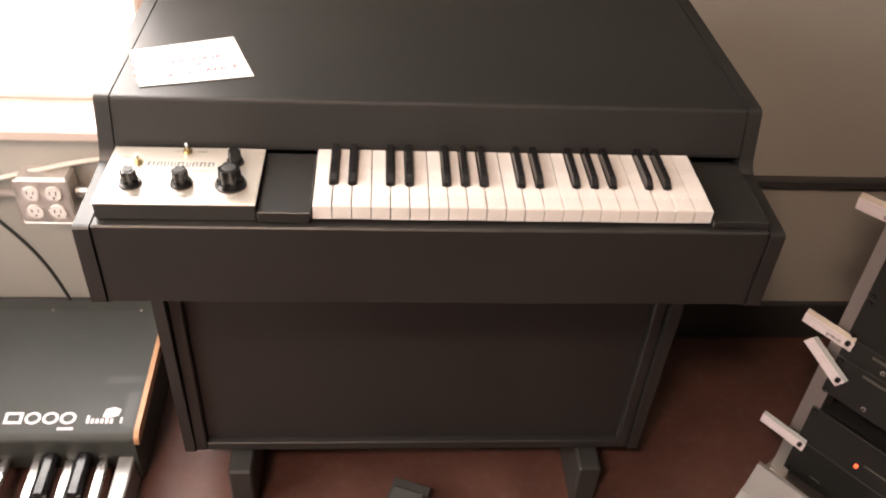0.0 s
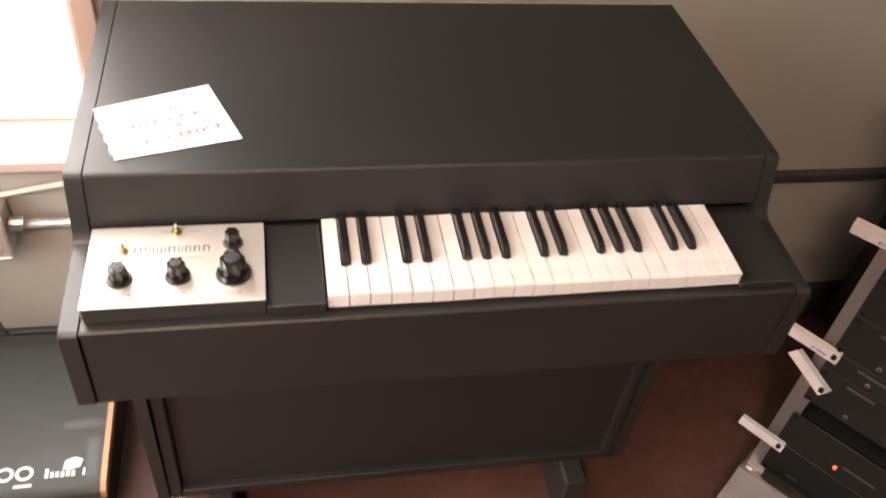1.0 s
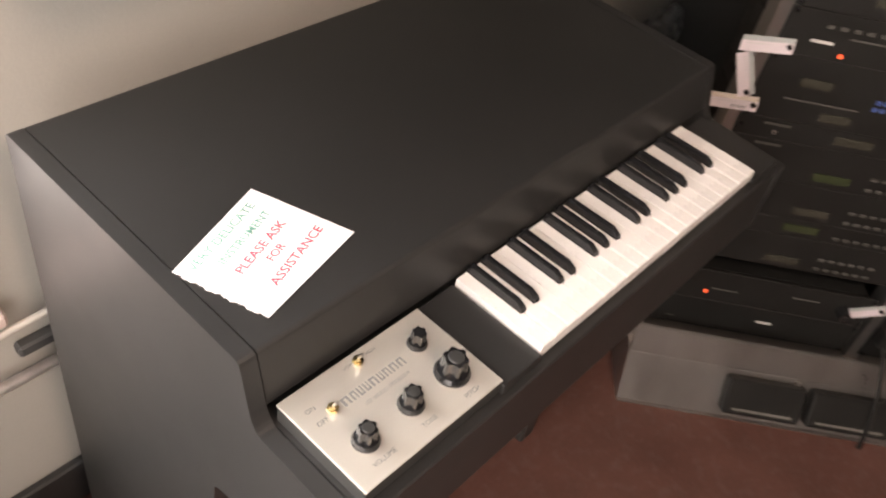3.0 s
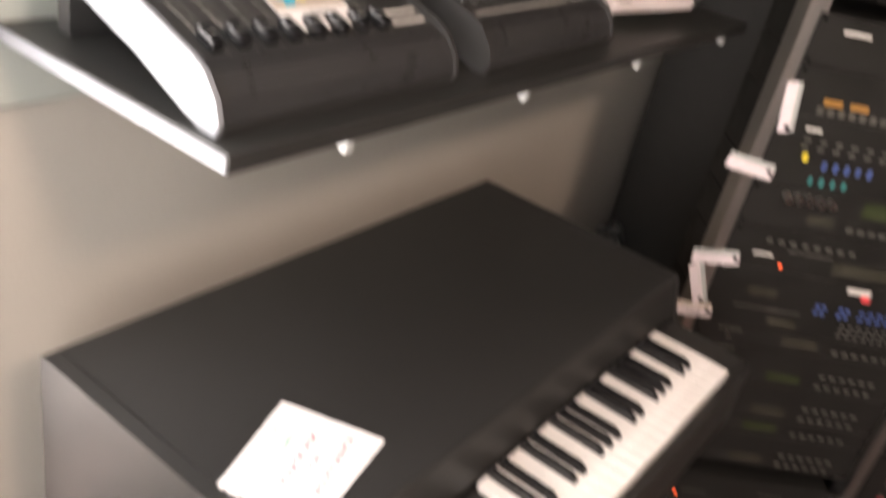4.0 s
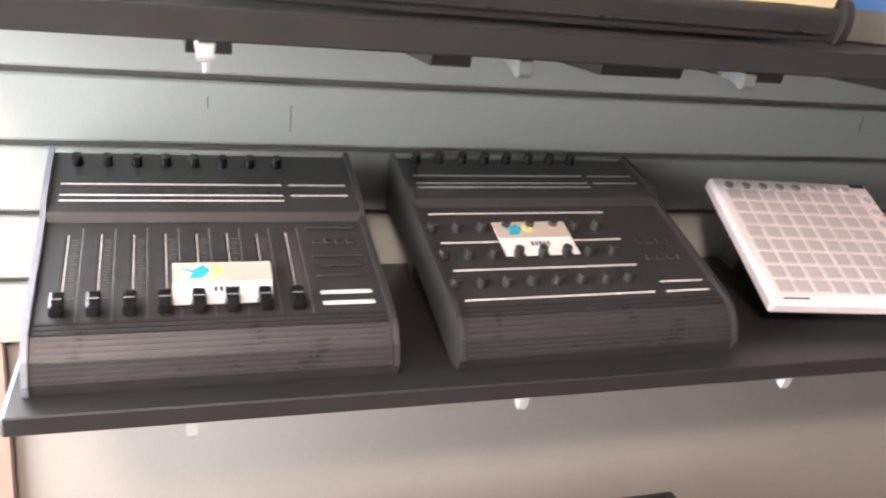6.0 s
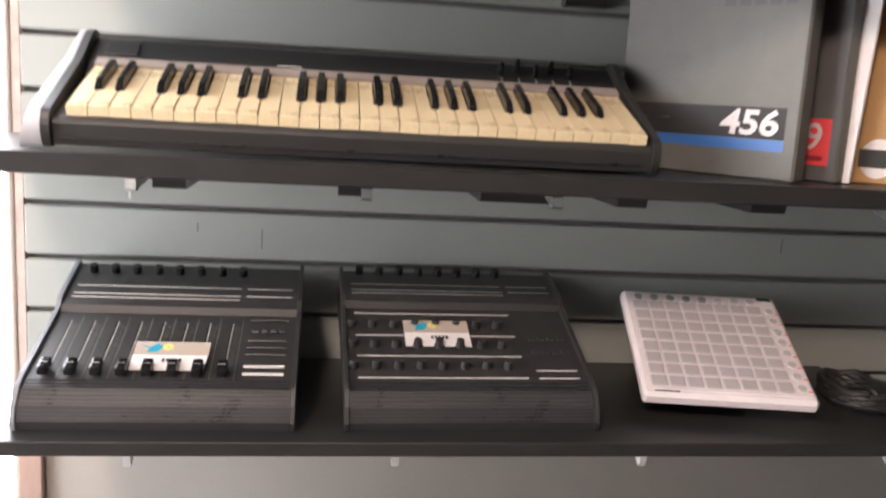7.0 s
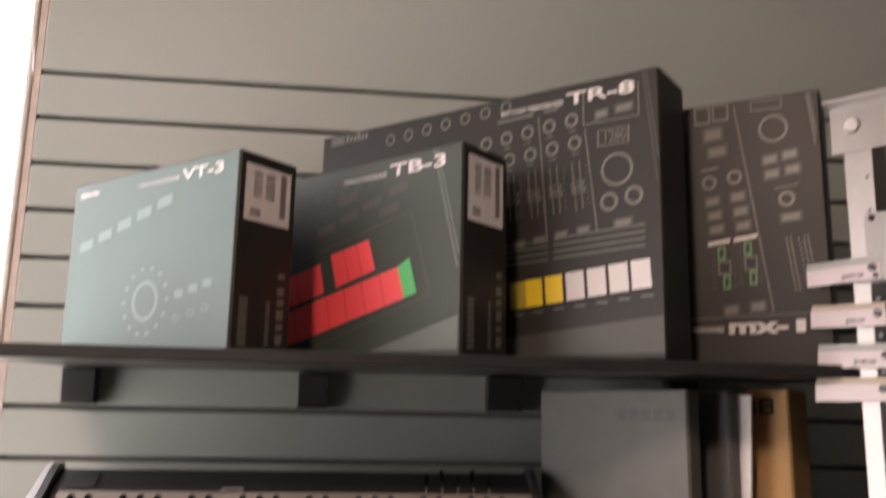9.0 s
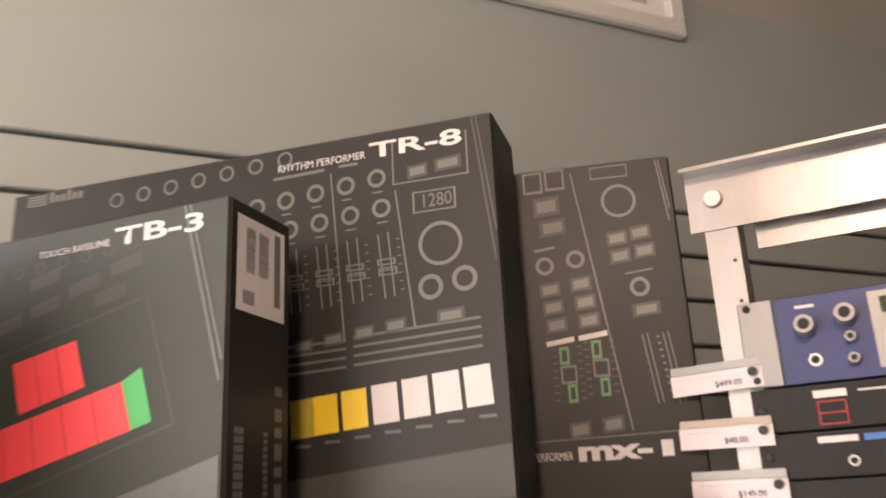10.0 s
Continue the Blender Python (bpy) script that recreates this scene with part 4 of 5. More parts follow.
for k in range(1, 7):
    t = k / 7
    flat(bm, [(-0.055 + 0.76 * t, 0.09 + 0.21 * t), (-0.051 + 0.76 * t, 0.091 + 0.21 * t), (-0.071 + 0.738 * t, 0.266 + 0.186 * t), (-0.075 + 0.738 * t, 0.265 + 0.186 * t)], f2)
for a, b_, c, d_ in (((0.38, 0.406), (0.384, 0.407), (0.340, 0.571), (0.336, 0.570)), ((0.458, 0.428), (0.462, 0.429), (0.418, 0.588), (0.414, 0.587)),
                     ((0.07, 0.324), (0.074, 0.325), (0.038, 0.480), (0.034, 0.479))):
    flat(bm, [a, b_, c, d_], f2)
tagged(part("pad_gap", bm, M_PREDLINE, B), kind="stuff")
part("green_pad", flat(bmesh.new(), [(0.705, 0.300), (0.772, 0.320), (0.728, 0.488), (0.663, 0.451)], f2), M_PGREEN, B, "green printed pad")
bm = bmesh.new()
for a, b_ in (((-0.07, 0.515), (0.73, 0.712)), ((0.73, 0.712), (0.842, 0.308)), ((0.842, 0.308), (0.10, 0.070))):
    p, q = Vector(a), Vector(b_)
    nrm = Vector((-(q - p).y, (q - p).x)).normalized() * 0.004
    flat(bm, [tuple(p - nrm), tuple(q - nrm), tuple(q + nrm), tuple(p + nrm)], f)
for u, v in ((0.60, 0.795), (0.45, 0.745), (0.31, 0.695), (0.17, 0.650), (0.55, 0.70), (0.30, 0.79)):
    flat(bm, [(u, v), (u + 0.11, v + 0.028), (u + 0.105, v + 0.075), (u - 0.005, v + 0.045)], f)
for k in range(7):
    ring(bm, 0.16 + 0.085 * k, 0.86 + 0.006 * k, 0.022, 0.008, f, 12)
tagged(part("printed_artwork", bm, M_PRINTDIM, B, "faint printed picture of the device"), kind="stuff")
bm = bmesh.new()
flat(bm, [(0.842, 0.993), (0.852, 0.993), (0.985, 0.42), (0.975, 0.42)], f), flat(bm, [(0.862, 0.993), (0.870, 0.993), (0.990, 0.48), (0.982, 0.48)], f)
flat(bm, [(0.56, 0.055), (0.985, 0.055), (0.985, 0.205), (0.52, 0.062)], f)
tagged(part("silver_edge_print", bm, M_PRINTSILVER, B, "pale silver edge of the pictured device"), kind="stuff")
barcode_label(B, 0.100, 0.286, 0.64, 0.95)
side_marks(B, 0.100, 0.286)

# long black carton with yellow and white pads
cw, ch = 0.55, 0.385
C = carton("product_box", pose(0.610, 0.188, SZ3, 0, 0, -41.1), 0.596, 0.398, 0.096, M_BOX, M_BOX, "large black printed carton with yellow and white pads", "box", "product boxes", foot=FOOT)
f, f2 = fmap(cw, ch), fmap(cw, ch, -0.0016)
words("model_code", "TR-8", 0.0165, M_PRINTWHITE, C, front((0.755 - 1) * cw, -0.0018, 0.955 * ch), width=0.185 * cw, bold=0.0005)
sub_bars(C, "RHYTHM PERFORMER", cw, ch, 0.56, 0.745, 0.957, M_PRINTWHITE, 0.0085)
maker_bars(C, cw, ch, -0.045, 0.985, 1.05, M_PRINTGREY)
for k, (u, mt, nm) in enumerate(((0.588, M_PYELLOWD, "yellow_pad"), (0.633, M_PYELLOW, "yellow_pad"), (0.689, M_PYELLOW, "yellow_pad"), (0.747, M_PRINTWHITE, "white_pad"),
                                 (0.804, M_PRINTWHITE, "white_pad"), (0.861, M_PRINTWHITE, "white_pad"), (0.917, M_PRINTWHITE, "white_pad"))):
    v = 0.212 + 0.044 * (u - 0.588) / 0.33
    part(nm, flat(bmesh.new(), [(u + 0.004, v), (u + 0.052, v + 0.005), (u + 0.048, v + 0.103), (u, v + 0.098)], f), mt, C)
bm = bmesh.new()
for row, v0 in ((0, 0.893), (1, 0.805)):
    for k in range(9):
        u = 0.768 - 0.0635 * k + 0.008 * row
        ring(bm, u, v0 - 0.0075 * k, 0.027, 0.010, f, 18, 0.7)
        rect(bm, u - 0.009, v0 - 0.0075 * k - 0.043, u + 0.012, v0 - 0.0075 * k - 0.039, f)
for k in range(7):
    ring(bm, 0.575 - 0.065 * k, 0.996 - 0.006 * k, 0.024, 0.007, f, 16, 0.7)
for k in range(9):
    u, v = 0.785 - 0.0625 * k, 0.640 - 0.004 * k
    flat(bm, [(u - 0.019, v + 0.090), (u - 0.016, v + 0.092), (u - 0.004, v - 0.085), (u - 0.007, v - 0.086)], f), flat(bm, [(u + 0.001, v + 0.094), (u + 0.004, v + 0.096), (u + 0.014, v - 0.082), (u + 0.011, v - 0.083)], f)
    rim(bm, u - 0.020, v + 0.004, u + 0.016, v + 0.022, 0.004, f), rim(bm, u - 0.018, v - 0.024, u + 0.019, v - 0.002, 0.004, f)
    rect(bm, u - 0.014, v - 0.012, u + 0.015, v - 0.009, f2)
    for s in range(7):
        rect(bm, u + 0.018 + 0.001 * s, v + 0.070 - 0.023 * s, u + 0.025 + 0.001 * s, v + 0.073 - 0.023 * s, f)
ring(bm, 0.888, 0.684, 0.060, 0.010, f, 28, 0.70)
ring(bm, 0.866, 0.570, 0.034, 0.012, f, 18, 0.70), ring(bm, 0.930, 0.582, 0.034, 0.012, f, 18, 0.70)
rim(bm, 0.838, 0.775, 0.922, 0.835, 0.004, f)
rect(bm, 0.800, 0.865, 0.950, 0.869, f), rect(bm, 0.800, 0.869, 0.803, 0.99, f), rect(bm, 0.946, 0.869, 0.949, 0.99, f)
flat(bm, [(0.803, 0.85), (0.806, 0.85), (0.836, 0.47), (0.832, 0.47)], f), flat(bm, [(0.672, 0.93), (0.675, 0.93), (0.700, 0.45), (0.696, 0.45)], f)
rect(bm, 0.55, 0.935, 0.66, 0.944, f, 0.004), rect(bm, 0.69, 0.942, 0.73, 0.95, f)
tagged(part("printed_artwork", bm, M_PRINTGREY, C, "grey printed picture of the device"), kind="stuff")
bm = bmesh.new()
for k in range(4):
    rect(bm, 0.06, 0.352 + 0.024 * k, 0.700, 0.359 + 0.024 * k, f, 0.030), rect(bm, 0.715, 0.385 + 0.024 * k, 0.955, 0.392 + 0.024 * k, f, 0.016)
for k in range(7):
    rect(bm, 0.60 + 0.057 * k, 0.190 + 0.0065 * k, 0.63 + 0.057 * k, 0.197 + 0.0065 * k, f)
tagged(part("line_print", bm, M_PRINTSILVER, C), kind="stuff")
for u, v, w2, h2 in ([(0.797 - 0.0605 * k, 0.481 - 0.0095 * k, 0.020, 0.017) for k in range(8)] + [(0.901, 0.491, 0.026, 0.018), (0.850, 0.896, 0.020, 0.019), (0.910, 0.905, 0.026, 0.019)]):
    b_ = part("button_print", rect(bmesh.new(), u - w2, v - h2 - 0.003, u + w2, v + h2 - 0.003, f, 0.005), M_PRINTDIM, C)
    part("button_face", rect(bmesh.new(), u - w2 * 0.75, v - h2 * 0.6 - 0.003, u + w2 * 0.75, v + h2 * 0.6 - 0.003, f2, 0.004), M_PRINTGREY, b_)
words("display_digits", "1280", 0.014, M_PRINTGREY, C, front((0.853 - 1) * cw, -0.0018, 0.788 * ch), width=0.055 * cw)
bm = bmesh.new()
flat(bm, [(0.958, 1.028), (0.962, 1.028), (0.992, 0.62), (0.988, 0.62)], f), flat(bm, [(0.966, 1.028), (0.970, 1.028), (0.996, 0.70), (0.992, 0.70)], f)
flat(bm, [(0.40, 0.042), (0.995, 0.042), (0.995, 0.165), (0.40, 0.085)], f)
tagged(part("silver_edge_print", bm, M_PRINTDIM, C, "dim silver edge of the pictured device"), kind="stuff")

# narrow black carton behind it
dw, dh = 0.30, 0.382
D = carton("product_box", pose(0.842, 0.200, SZ3, 0, 0, -35), 0.30, 0.385, 0.085, M_BOX, M_BOX, "black printed carton standing behind the others", "box", "product boxes", foot=FOOT)
f, f2 = fmap(dw, dh), fmap(dw, dh, -0.0016)
words("model_code", "mx-", 0.0195, M_PRINTWHITE, D, front((0.556 - 1) * dw, -0.0018, 0.136 * dh), width=0.255 * dw, bold=0.0011)
words("model_code", "1", 0.0145, M_PRINTWHITE, D, front((0.816 - 1) * dw, -0.0018, 0.138 * dh), width=0.040 * dw, bold=0.0011)
sub_bars(D, "PERFORMER", dw, dh, 0.40, 0.538, 0.140, M_PRINTWHITE, 0.008)
bm = bmesh.new()
ring(bm, 0.796, 0.880, 0.052, 0.009, f, 32, 1.25), ring(bm, 0.837, 0.612, 0.029, 0.011, f, 20, 1.25)
ring(bm, 0.498, 0.700, 0.028, 0.011, f, 20, 1.25), ring(bm, 0.614, 0.712, 0.028, 0.011, f, 20, 1.25)
flat(bm, [(0.622, 0.985), (0.628, 0.985), (0.759, 0.21), (0.753, 0.21)], f)
for u0, v0, u1, v1 in ((0.44, 0.93, 0.515, 1.0), (0.525, 0.935, 0.60, 1.003), (0.70, 0.955, 0.84, 0.995)):
    rim(bm, u0, v0, u1, v1, 0.008 if u0 < 0.6 else 0.004, f)
for u in (0.822, 0.895):
    flat(bm, [(u, 0.474), (u + 0.005, 0.474), (u + 0.035, 0.277), (u + 0.030, 0.277)], f), flat(bm, [(u + 0.018, 0.476), (u + 0.023, 0.476), (u + 0.053, 0.279), (u + 0.048, 0.279)], f)
flat(bm, [(0.945, 0.996), (0.950, 0.996), (0.975, 0.803), (0.970, 0.803)], f), flat(bm, [(0.956, 0.996), (0.960, 0.996), (0.982, 0.84), (0.978, 0.84)], f)
for u, v in ((0.551, 0.375), (0.668, 0.387)):
    rim(bm, u - 0.028, v - 0.026, u + 0.030, v + 0.026, 0.007, f)
    for k in range(8):
        rect(bm, u - 0.055, v - 0.072 + 0.021 * k, u - 0.037, v - 0.070 + 0.021 * k, f), rect(bm, u + 0.037, v - 0.070 + 0.021 * k, u + 0.055, v - 0.068 + 0.021 * k, f)
rect(bm, 0.463, 0.744, 0.542, 0.752, f, 0.007), rect(bm, 0.79, 0.652, 0.89, 0.656, f, 0.008)
for k in range(10):
    rect(bm, 0.873 + 0.003 * k, 0.46 - 0.019 * k, 0.884 + 0.003 * k, 0.466 - 0.019 * k, f)
rect(bm, 0.36, 0.190, 0.99, 0.193, f, 0.01)
tagged(part("printed_artwork", bm, M_PRINTGREY, D, "grey printed picture of the device"), kind="stuff")
for u, v, w2, h2 in ((0.524, 0.886, 0.050, 0.030), (0.540, 0.817, 0.050, 0.026), (0.775, 0.764, 0.038, 0.021), (0.861, 0.775, 0.038, 0.021), (0.780, 0.709, 0.038, 0.021), (0.870, 0.719, 0.038, 0.021), (0.851, 0.545, 0.050, 0.019),
                     (0.510, 0.627, 0.038, 0.021), (0.517, 0.573, 0.038, 0.021), (0.524, 0.520, 0.038, 0.021), (0.625, 0.637, 0.038, 0.021), (0.635, 0.581, 0.038, 0.021), (0.643, 0.526, 0.038, 0.021), (0.574, 0.219, 0.038, 0.022), (0.691, 0.229, 0.038, 0.022)):
    b_ = part("button_print", rect(bmesh.new(), u - w2, v - h2 - 0.003, u + w2, v + h2 - 0.003, f, 0.006), M_PRINTDIM, D)
    part("button_face", rect(bmesh.new(), u - w2 * 0.72, v - h2 * 0.6 - 0.003, u + w2 * 0.72, v + h2 * 0.6 - 0.003, f2, 0.005), M_PRINTGREY, b_)
for u, v in ((0.551, 0.375), (0.668, 0.387)):
    part("green_fader_print", rim(bmesh.new(), u - 0.028, v + 0.028, u + 0.008, v + 0.080, 0.009, f2), M_PGREENDIM, D)
    part("green_fader_print", rim(bmesh.new(), u - 0.008, v - 0.080, u + 0.026, v - 0.028, 0.009, f2), M_PGREENDIM, D)
part("white_bar_print", rect(bmesh.new(), 0.480, 0.458, 0.582, 0.473, f2, 0.010), M_PRINTWHITE, D)
part("white_bar_print", rect(bmesh.new(), 0.598, 0.468, 0.702, 0.483, f2, 0.010), M_PRINTWHITE, D)
bm = bmesh.new()
for k in range(8):
    rect(bm, 0.36, 0.20 + 0.05 * k, 0.385, 0.225 + 0.05 * k, f2)
tagged(part("edge_print", bm, M_PRINTGREY, D), kind="stuff")

# ---- equipment rack beside the instrument ----
RM = pose(0.859, 0.177, 0, 0, 0, -52)
BAY = 0.52
rack = thing("equipment_rack", RM, "tall open aluminium equipment rack standing on the floor", "rack")


def post(x):
    bm = bmesh.new()
    prof = [(-0.003, 0.0), (-0.003, 0.034), (0.05, 0.034), (0.05, 0.031), (0.0, 0.031), (0.0, 0.003), (0.05, 0.003), (0.05, 0.0)]
    prism(bm, prof, 0.06, 2.19, m=Matrix(((0, 0, 1, x), (0, 1, 0, 0), (1, 0, 0, 0), (0, 0, 0, 1))))
    p = part("post", bm, M_ALU, rack, "scuffed aluminium post")
    bm = bmesh.new()
    for k in range(44):
        z = 0.22 + 0.0445 * k
        cyl(bm, x + 0.027, z, 0.0032, 0.0038, 0.0022, seg=8, m=Matrix.Rotation(radians(90), 4, "X"))
    tagged(part("screw_hole", bm, M_INK, p), kind="stuff")
    return p


for k in range(3):
    post(k * (BAY + 0.002))
top = part("top_bar", prism(bmesh.new(), [(-0.0035, 2.170), (-0.006, 2.170), (-0.006, 2.234), (-0.030, 2.234), (-0.030, 2.238), (0.06, 2.238), (0.06, 2.234), (-0.0035, 2.234)], -0.014, 1.14), M_ALU, rack, "aluminium angle top bar")
part("rear_bar", boxes((0.0505, 1.14, 0.012, 0.016, 2.146, 2.2335)), M_ALU, top)
for x in (0.014, 0.54):
    part("bolt", cyl(bmesh.new(), x, 2.205, 0.0062, 0.011, 0.011, 0.009, 14, m=Matrix.Rotation(radians(90), 4, "X")), M_STEEL, top)
base = part("base_channel", prism(bmesh.new(), [(-0.150, 0.0), (-0.150, 0.004), (-0.098, 0.110), (-0.094, 0.112), (0.040, 0.112), (0.040, 0.0)], -0.006, 1.20), M_ALU, rack, "bare aluminium base channel")
part("bolt", cyl(bmesh.new(), 0.01, 0.03, 0.112, 0.117, 0.009, 0.007, 12, m=Matrix.Translation((0, -0.05, 0))), M_STEEL, base)
part("upper_flange", prism(bmesh.new(), [(-0.0985, 0.1125), (-0.0745, 0.172), (-0.068, 0.174), (-0.068, 0.171), (-0.0715, 0.1695), (-0.0945, 0.1125)], -0.004, 1.20), M_ALU, base)
part("bottom_lip", prism(bmesh.new(), [(-0.1505, 0.0), (-0.158, 0.0), (-0.158, 0.004), (-0.1505, 0.004)], -0.004, 1.20), M_ALU, base)
slant = Matrix.Translation((0, -0.150, 0.004)) @ Matrix.Rotation(math.atan2(0.106, 0.052), 4, "X")
for i, (x, s) in enumerate(((0.228, 0.180), (0.425, 0.200))):
    pw = thing("power_adapter", RM @ slant @ Matrix.Translation((x, 0.020, 0.0006)), "black power adapter fixed to the rack base", "power adapter", "power adapters")
    part("case", boxes((0, s, 0, 0.088, 0, 0.034), bevel=0.005), M_RACKBLK, pw)
    part("label", boxes((0.02, s - 0.02, 0.012, 0.018, 0.0342, 0.0346)), M_PRINTGREY, pw)
    part("plug_pin", boxes((s - 0.03, s - 0.015, 0.0885, 0.098, 0.010, 0.014)), M_STEEL, pw)

lead = thing("power_cable", RM, "black power cable hanging over the rack base", "cable")
part("lead", tube(curve_points([(0.553, -0.045, 0.215), (0.556, -0.085, 0.186), (0.560, -0.145, 0.110), (0.563, -0.172, 0.045), (0.566, -0.178, 0.006), (0.575, -0.170, 0.005)]), 0.0048), M_RACKBLK, lead, smooth=True)
part("plug", boxes((0.540, 0.566, -0.052, -0.020, 0.205, 0.250), bevel=0.004), M_RACKBLK, lead)

TURN = Matrix.Rotation(radians(90), 4, "X")     # local z of small fittings looks out of the panel


def fit_on(bm, kind, x, z, s, y):
    if kind == "knob":
        cyl(bm, x, z, 0, s * 0.9, s * 0.5, s * 0.42, 14, m=Matrix.Translation((0, y, 0)) @ TURN)
    elif kind == "jack":
        cyl(bm, x, z, 0, s * 0.25, s * 0.5, s * 0.5, 14, m=Matrix.Translation((0, y, 0)) @ TURN)
    return bm


def unit(z0, u, bay, body, items, label, ears=None, deep=0.24):
    """A rack unit: panel with ears and screws, case behind, and its controls as parts. items: (kind, x, z, w, h, material)."""
    h = u * 0.0445 - 0.0012
    x0 = bay * (BAY + 0.002) + 0.022
    un = thing("rack_unit", RM @ Matrix.Translation((x0, -0.0045, z0)), label, "rack unit", "rack units")
    W = 0.4826
    part("panel", boxes((0.0, W, -0.0035, -0.0002, 0, h), bevel=0.0008), body, un)
    part("case", boxes((0.0165, W - 0.022, 0.0085, deep, 0.001, h - 0.001)), M_RACKBLK, un)
    if ears:
        for xa, xb in ((0.0, 0.034), (W - 0.034, W)):
            part("ear", boxes((xa, xb, -0.0075, -0.0037, 0, h), bevel=0.001), ears, un, "silver rack ear")
    for x in (0.009, W - 0.009):
        for z in ((0.007, h - 0.007) if u > 1 else (h / 2,)):
            part("screw", cyl(bmesh.new(), x, z, 0.0, 0.0028, 0.0042, 0.0036, 10, m=Matrix.Translation((0, -0.0036 - (0.004 if ears else 0), 0)) @ TURN), M_BLACKG, un)
    for kind, x, z, w, hh, mt in items:
        if kind in ("knob", "jack"):
            k = part(kind, fit_on(bmesh.new(), kind, x, z, w * (0.8 if kind == "jack" else 1), -0.0036), mt, un)
            tip = w * (0.9 if kind == "knob" else 0.2)
            if w > 0.008:
                part("knob_cap" if kind == "knob" else "socket", cyl(bmesh.new(), x, z, tip + 0.0001, tip + 0.0007, w * 0.26, w * 0.24, 12, m=Matrix.Translation((0, -0.0036, 0)) @ TURN), M_RACKBLK, k)
        else:
            t = 0.0012 if kind in ("display", "print") else 0.004
            part({"btn": "button", "display": "display", "print": "printed_bar", "led": "led", "slot": "drive_slot"}[kind], boxes((x, x + w, -0.0037 - t, -0.0037, z, z + hh), bevel=0.0006 if kind == "btn" else 0), mt, un)
    return un


def button_rows(x, z, n, m, dx, dz, w, h, mt):
    return [("btn", x + dx * i, z + dz * j, w, h, mt) for i in range(n) for j in range(m)]


BLK = M_RACKBLK
# top unit: silver and blue
unit(1.996, 2, 0, M_UNITBLUE, [("knob", 0.062, 0.056, 0.022, 0, M_SILVERPAINT), ("knob", 0.100, 0.062, 0.022, 0, M_SILVERPAINT), ("jack", 0.066, 0.022, 0.016, 0, M_STEEL), ("knob", 0.101, 0.040, 0.012, 0, M_SILVERPAINT),
      ("knob", 0.101, 0.019, 0.012, 0, M_SILVERPAINT), ("print", 0.122, 0.008, 0.30, 0.074, M_SILVERPAINT), ("display", 0.132, 0.060, 0.10, 0.016, M_LCD), ("slot", 0.135, 0.040, 0.10, 0.006, M_INK),
      ("btn", 0.140, 0.018, 0.032, 0.012, M_CLIPWHITE), ("btn", 0.18, 0.018, 0.032, 0.012, M_CLIPWHITE), ("btn", 0.22, 0.018, 0.032, 0.012, M_CLIPWHITE), ("print", 0.055, 0.075, 0.018, 0.003, M_SILKGREY), ("knob", 0.36, 0.045, 0.04, 0, M_SILVERPAINT)],
     "silver and blue rack sampler with knobs and slot", ears=M_SILVERPAINT)
unit(1.951, 1, 0, BLK, [("print", 0.058, 0.030, 0.030, 0.007, M_PRINTWHITE), ("print", 0.098, 0.033, 0.040, 0.002, M_SILKGREY), ("print", 0.060, 0.004, 0.026, 0.0012, M_PREDLINE), ("print", 0.060, 0.0255, 0.026, 0.0012, M_PREDLINE), ("print", 0.060, 0.0145, 0.026, 0.0012, M_PREDLINE),
      ("print", 0.060, 0.0052, 0.0012, 0.020, M_PREDLINE), ("print", 0.085, 0.0052, 0.0012, 0.020, M_PREDLINE), ("print", 0.17, 0.030, 0.03, 0.005, M_SILKGREY), ("display", 0.22, 0.01, 0.09, 0.022, M_LCDGREY), *button_rows(0.33, 0.012, 6, 1, 0.018, 0, 0.012, 0.006, M_SILKGREY)],
     "black rack unit with a red outlined mark")
unit(1.906, 1, 0, BLK, [("print", 0.055, 0.032, 0.036, 0.006, M_PRINTWHITE), ("print", 0.096, 0.032, 0.085, 0.006, M_BLUE), ("jack", 0.084, 0.014, 0.013, 0, M_STEEL), ("knob", 0.120, 0.016, 0.009, 0, M_BLACKG), ("jack", 0.120, 0.006, 0.006, 0, M_SILKGREY), ("display", 0.18, 0.01, 0.10, 0.02, M_LCD), *button_rows(0.31, 0.01, 5, 2, 0.022, 0.014, 0.014, 0.006, M_RIDGE)],
     "black rack sound module with white and blue print")
unit(1.861, 1, 0, BLK, [("print", 0.112, 0.034, 0.030, 0.005, M_PRINTWHITE), ("print", 0.112, 0.024, 0.040, 0.006, M_KNOBTEAL), ("jack", 0.07, 0.02, 0.012, 0, M_SILKGREY), ("display", 0.20, 0.012, 0.08, 0.02, M_LCD), *button_rows(0.31, 0.012, 6, 1, 0.02, 0, 0.014, 0.007, M_RIDGE)],
     "black rack tone module with teal print")
z = 1.861
for k, uu in enumerate((2, 1, 1, 2, 1, 1, 2, 1)):
    z -= uu * 0.0445
    its = [("print", 0.05, uu * 0.0445 - 0.014, 0.04, 0.005, M_RACKPRINT), ("display", 0.16 + 0.02 * (k % 3), 0.012, 0.09, 0.02, M_LCDGREY if k % 2 else M_LCD)]
    its += [("knob", 0.065 + 0.028 * i, 0.018, 0.014, 0, M_BLACKG) for i in range(2 + k % 2)]
    its += button_rows(0.30, 0.012, 5 + k % 3, uu, 0.021, 0.026, 0.013, 0.006, M_RIDGE if k % 3 else M_RACKPRINT)
    unit(z, uu, 0, BLK, its, "black rack unit with small display and buttons")
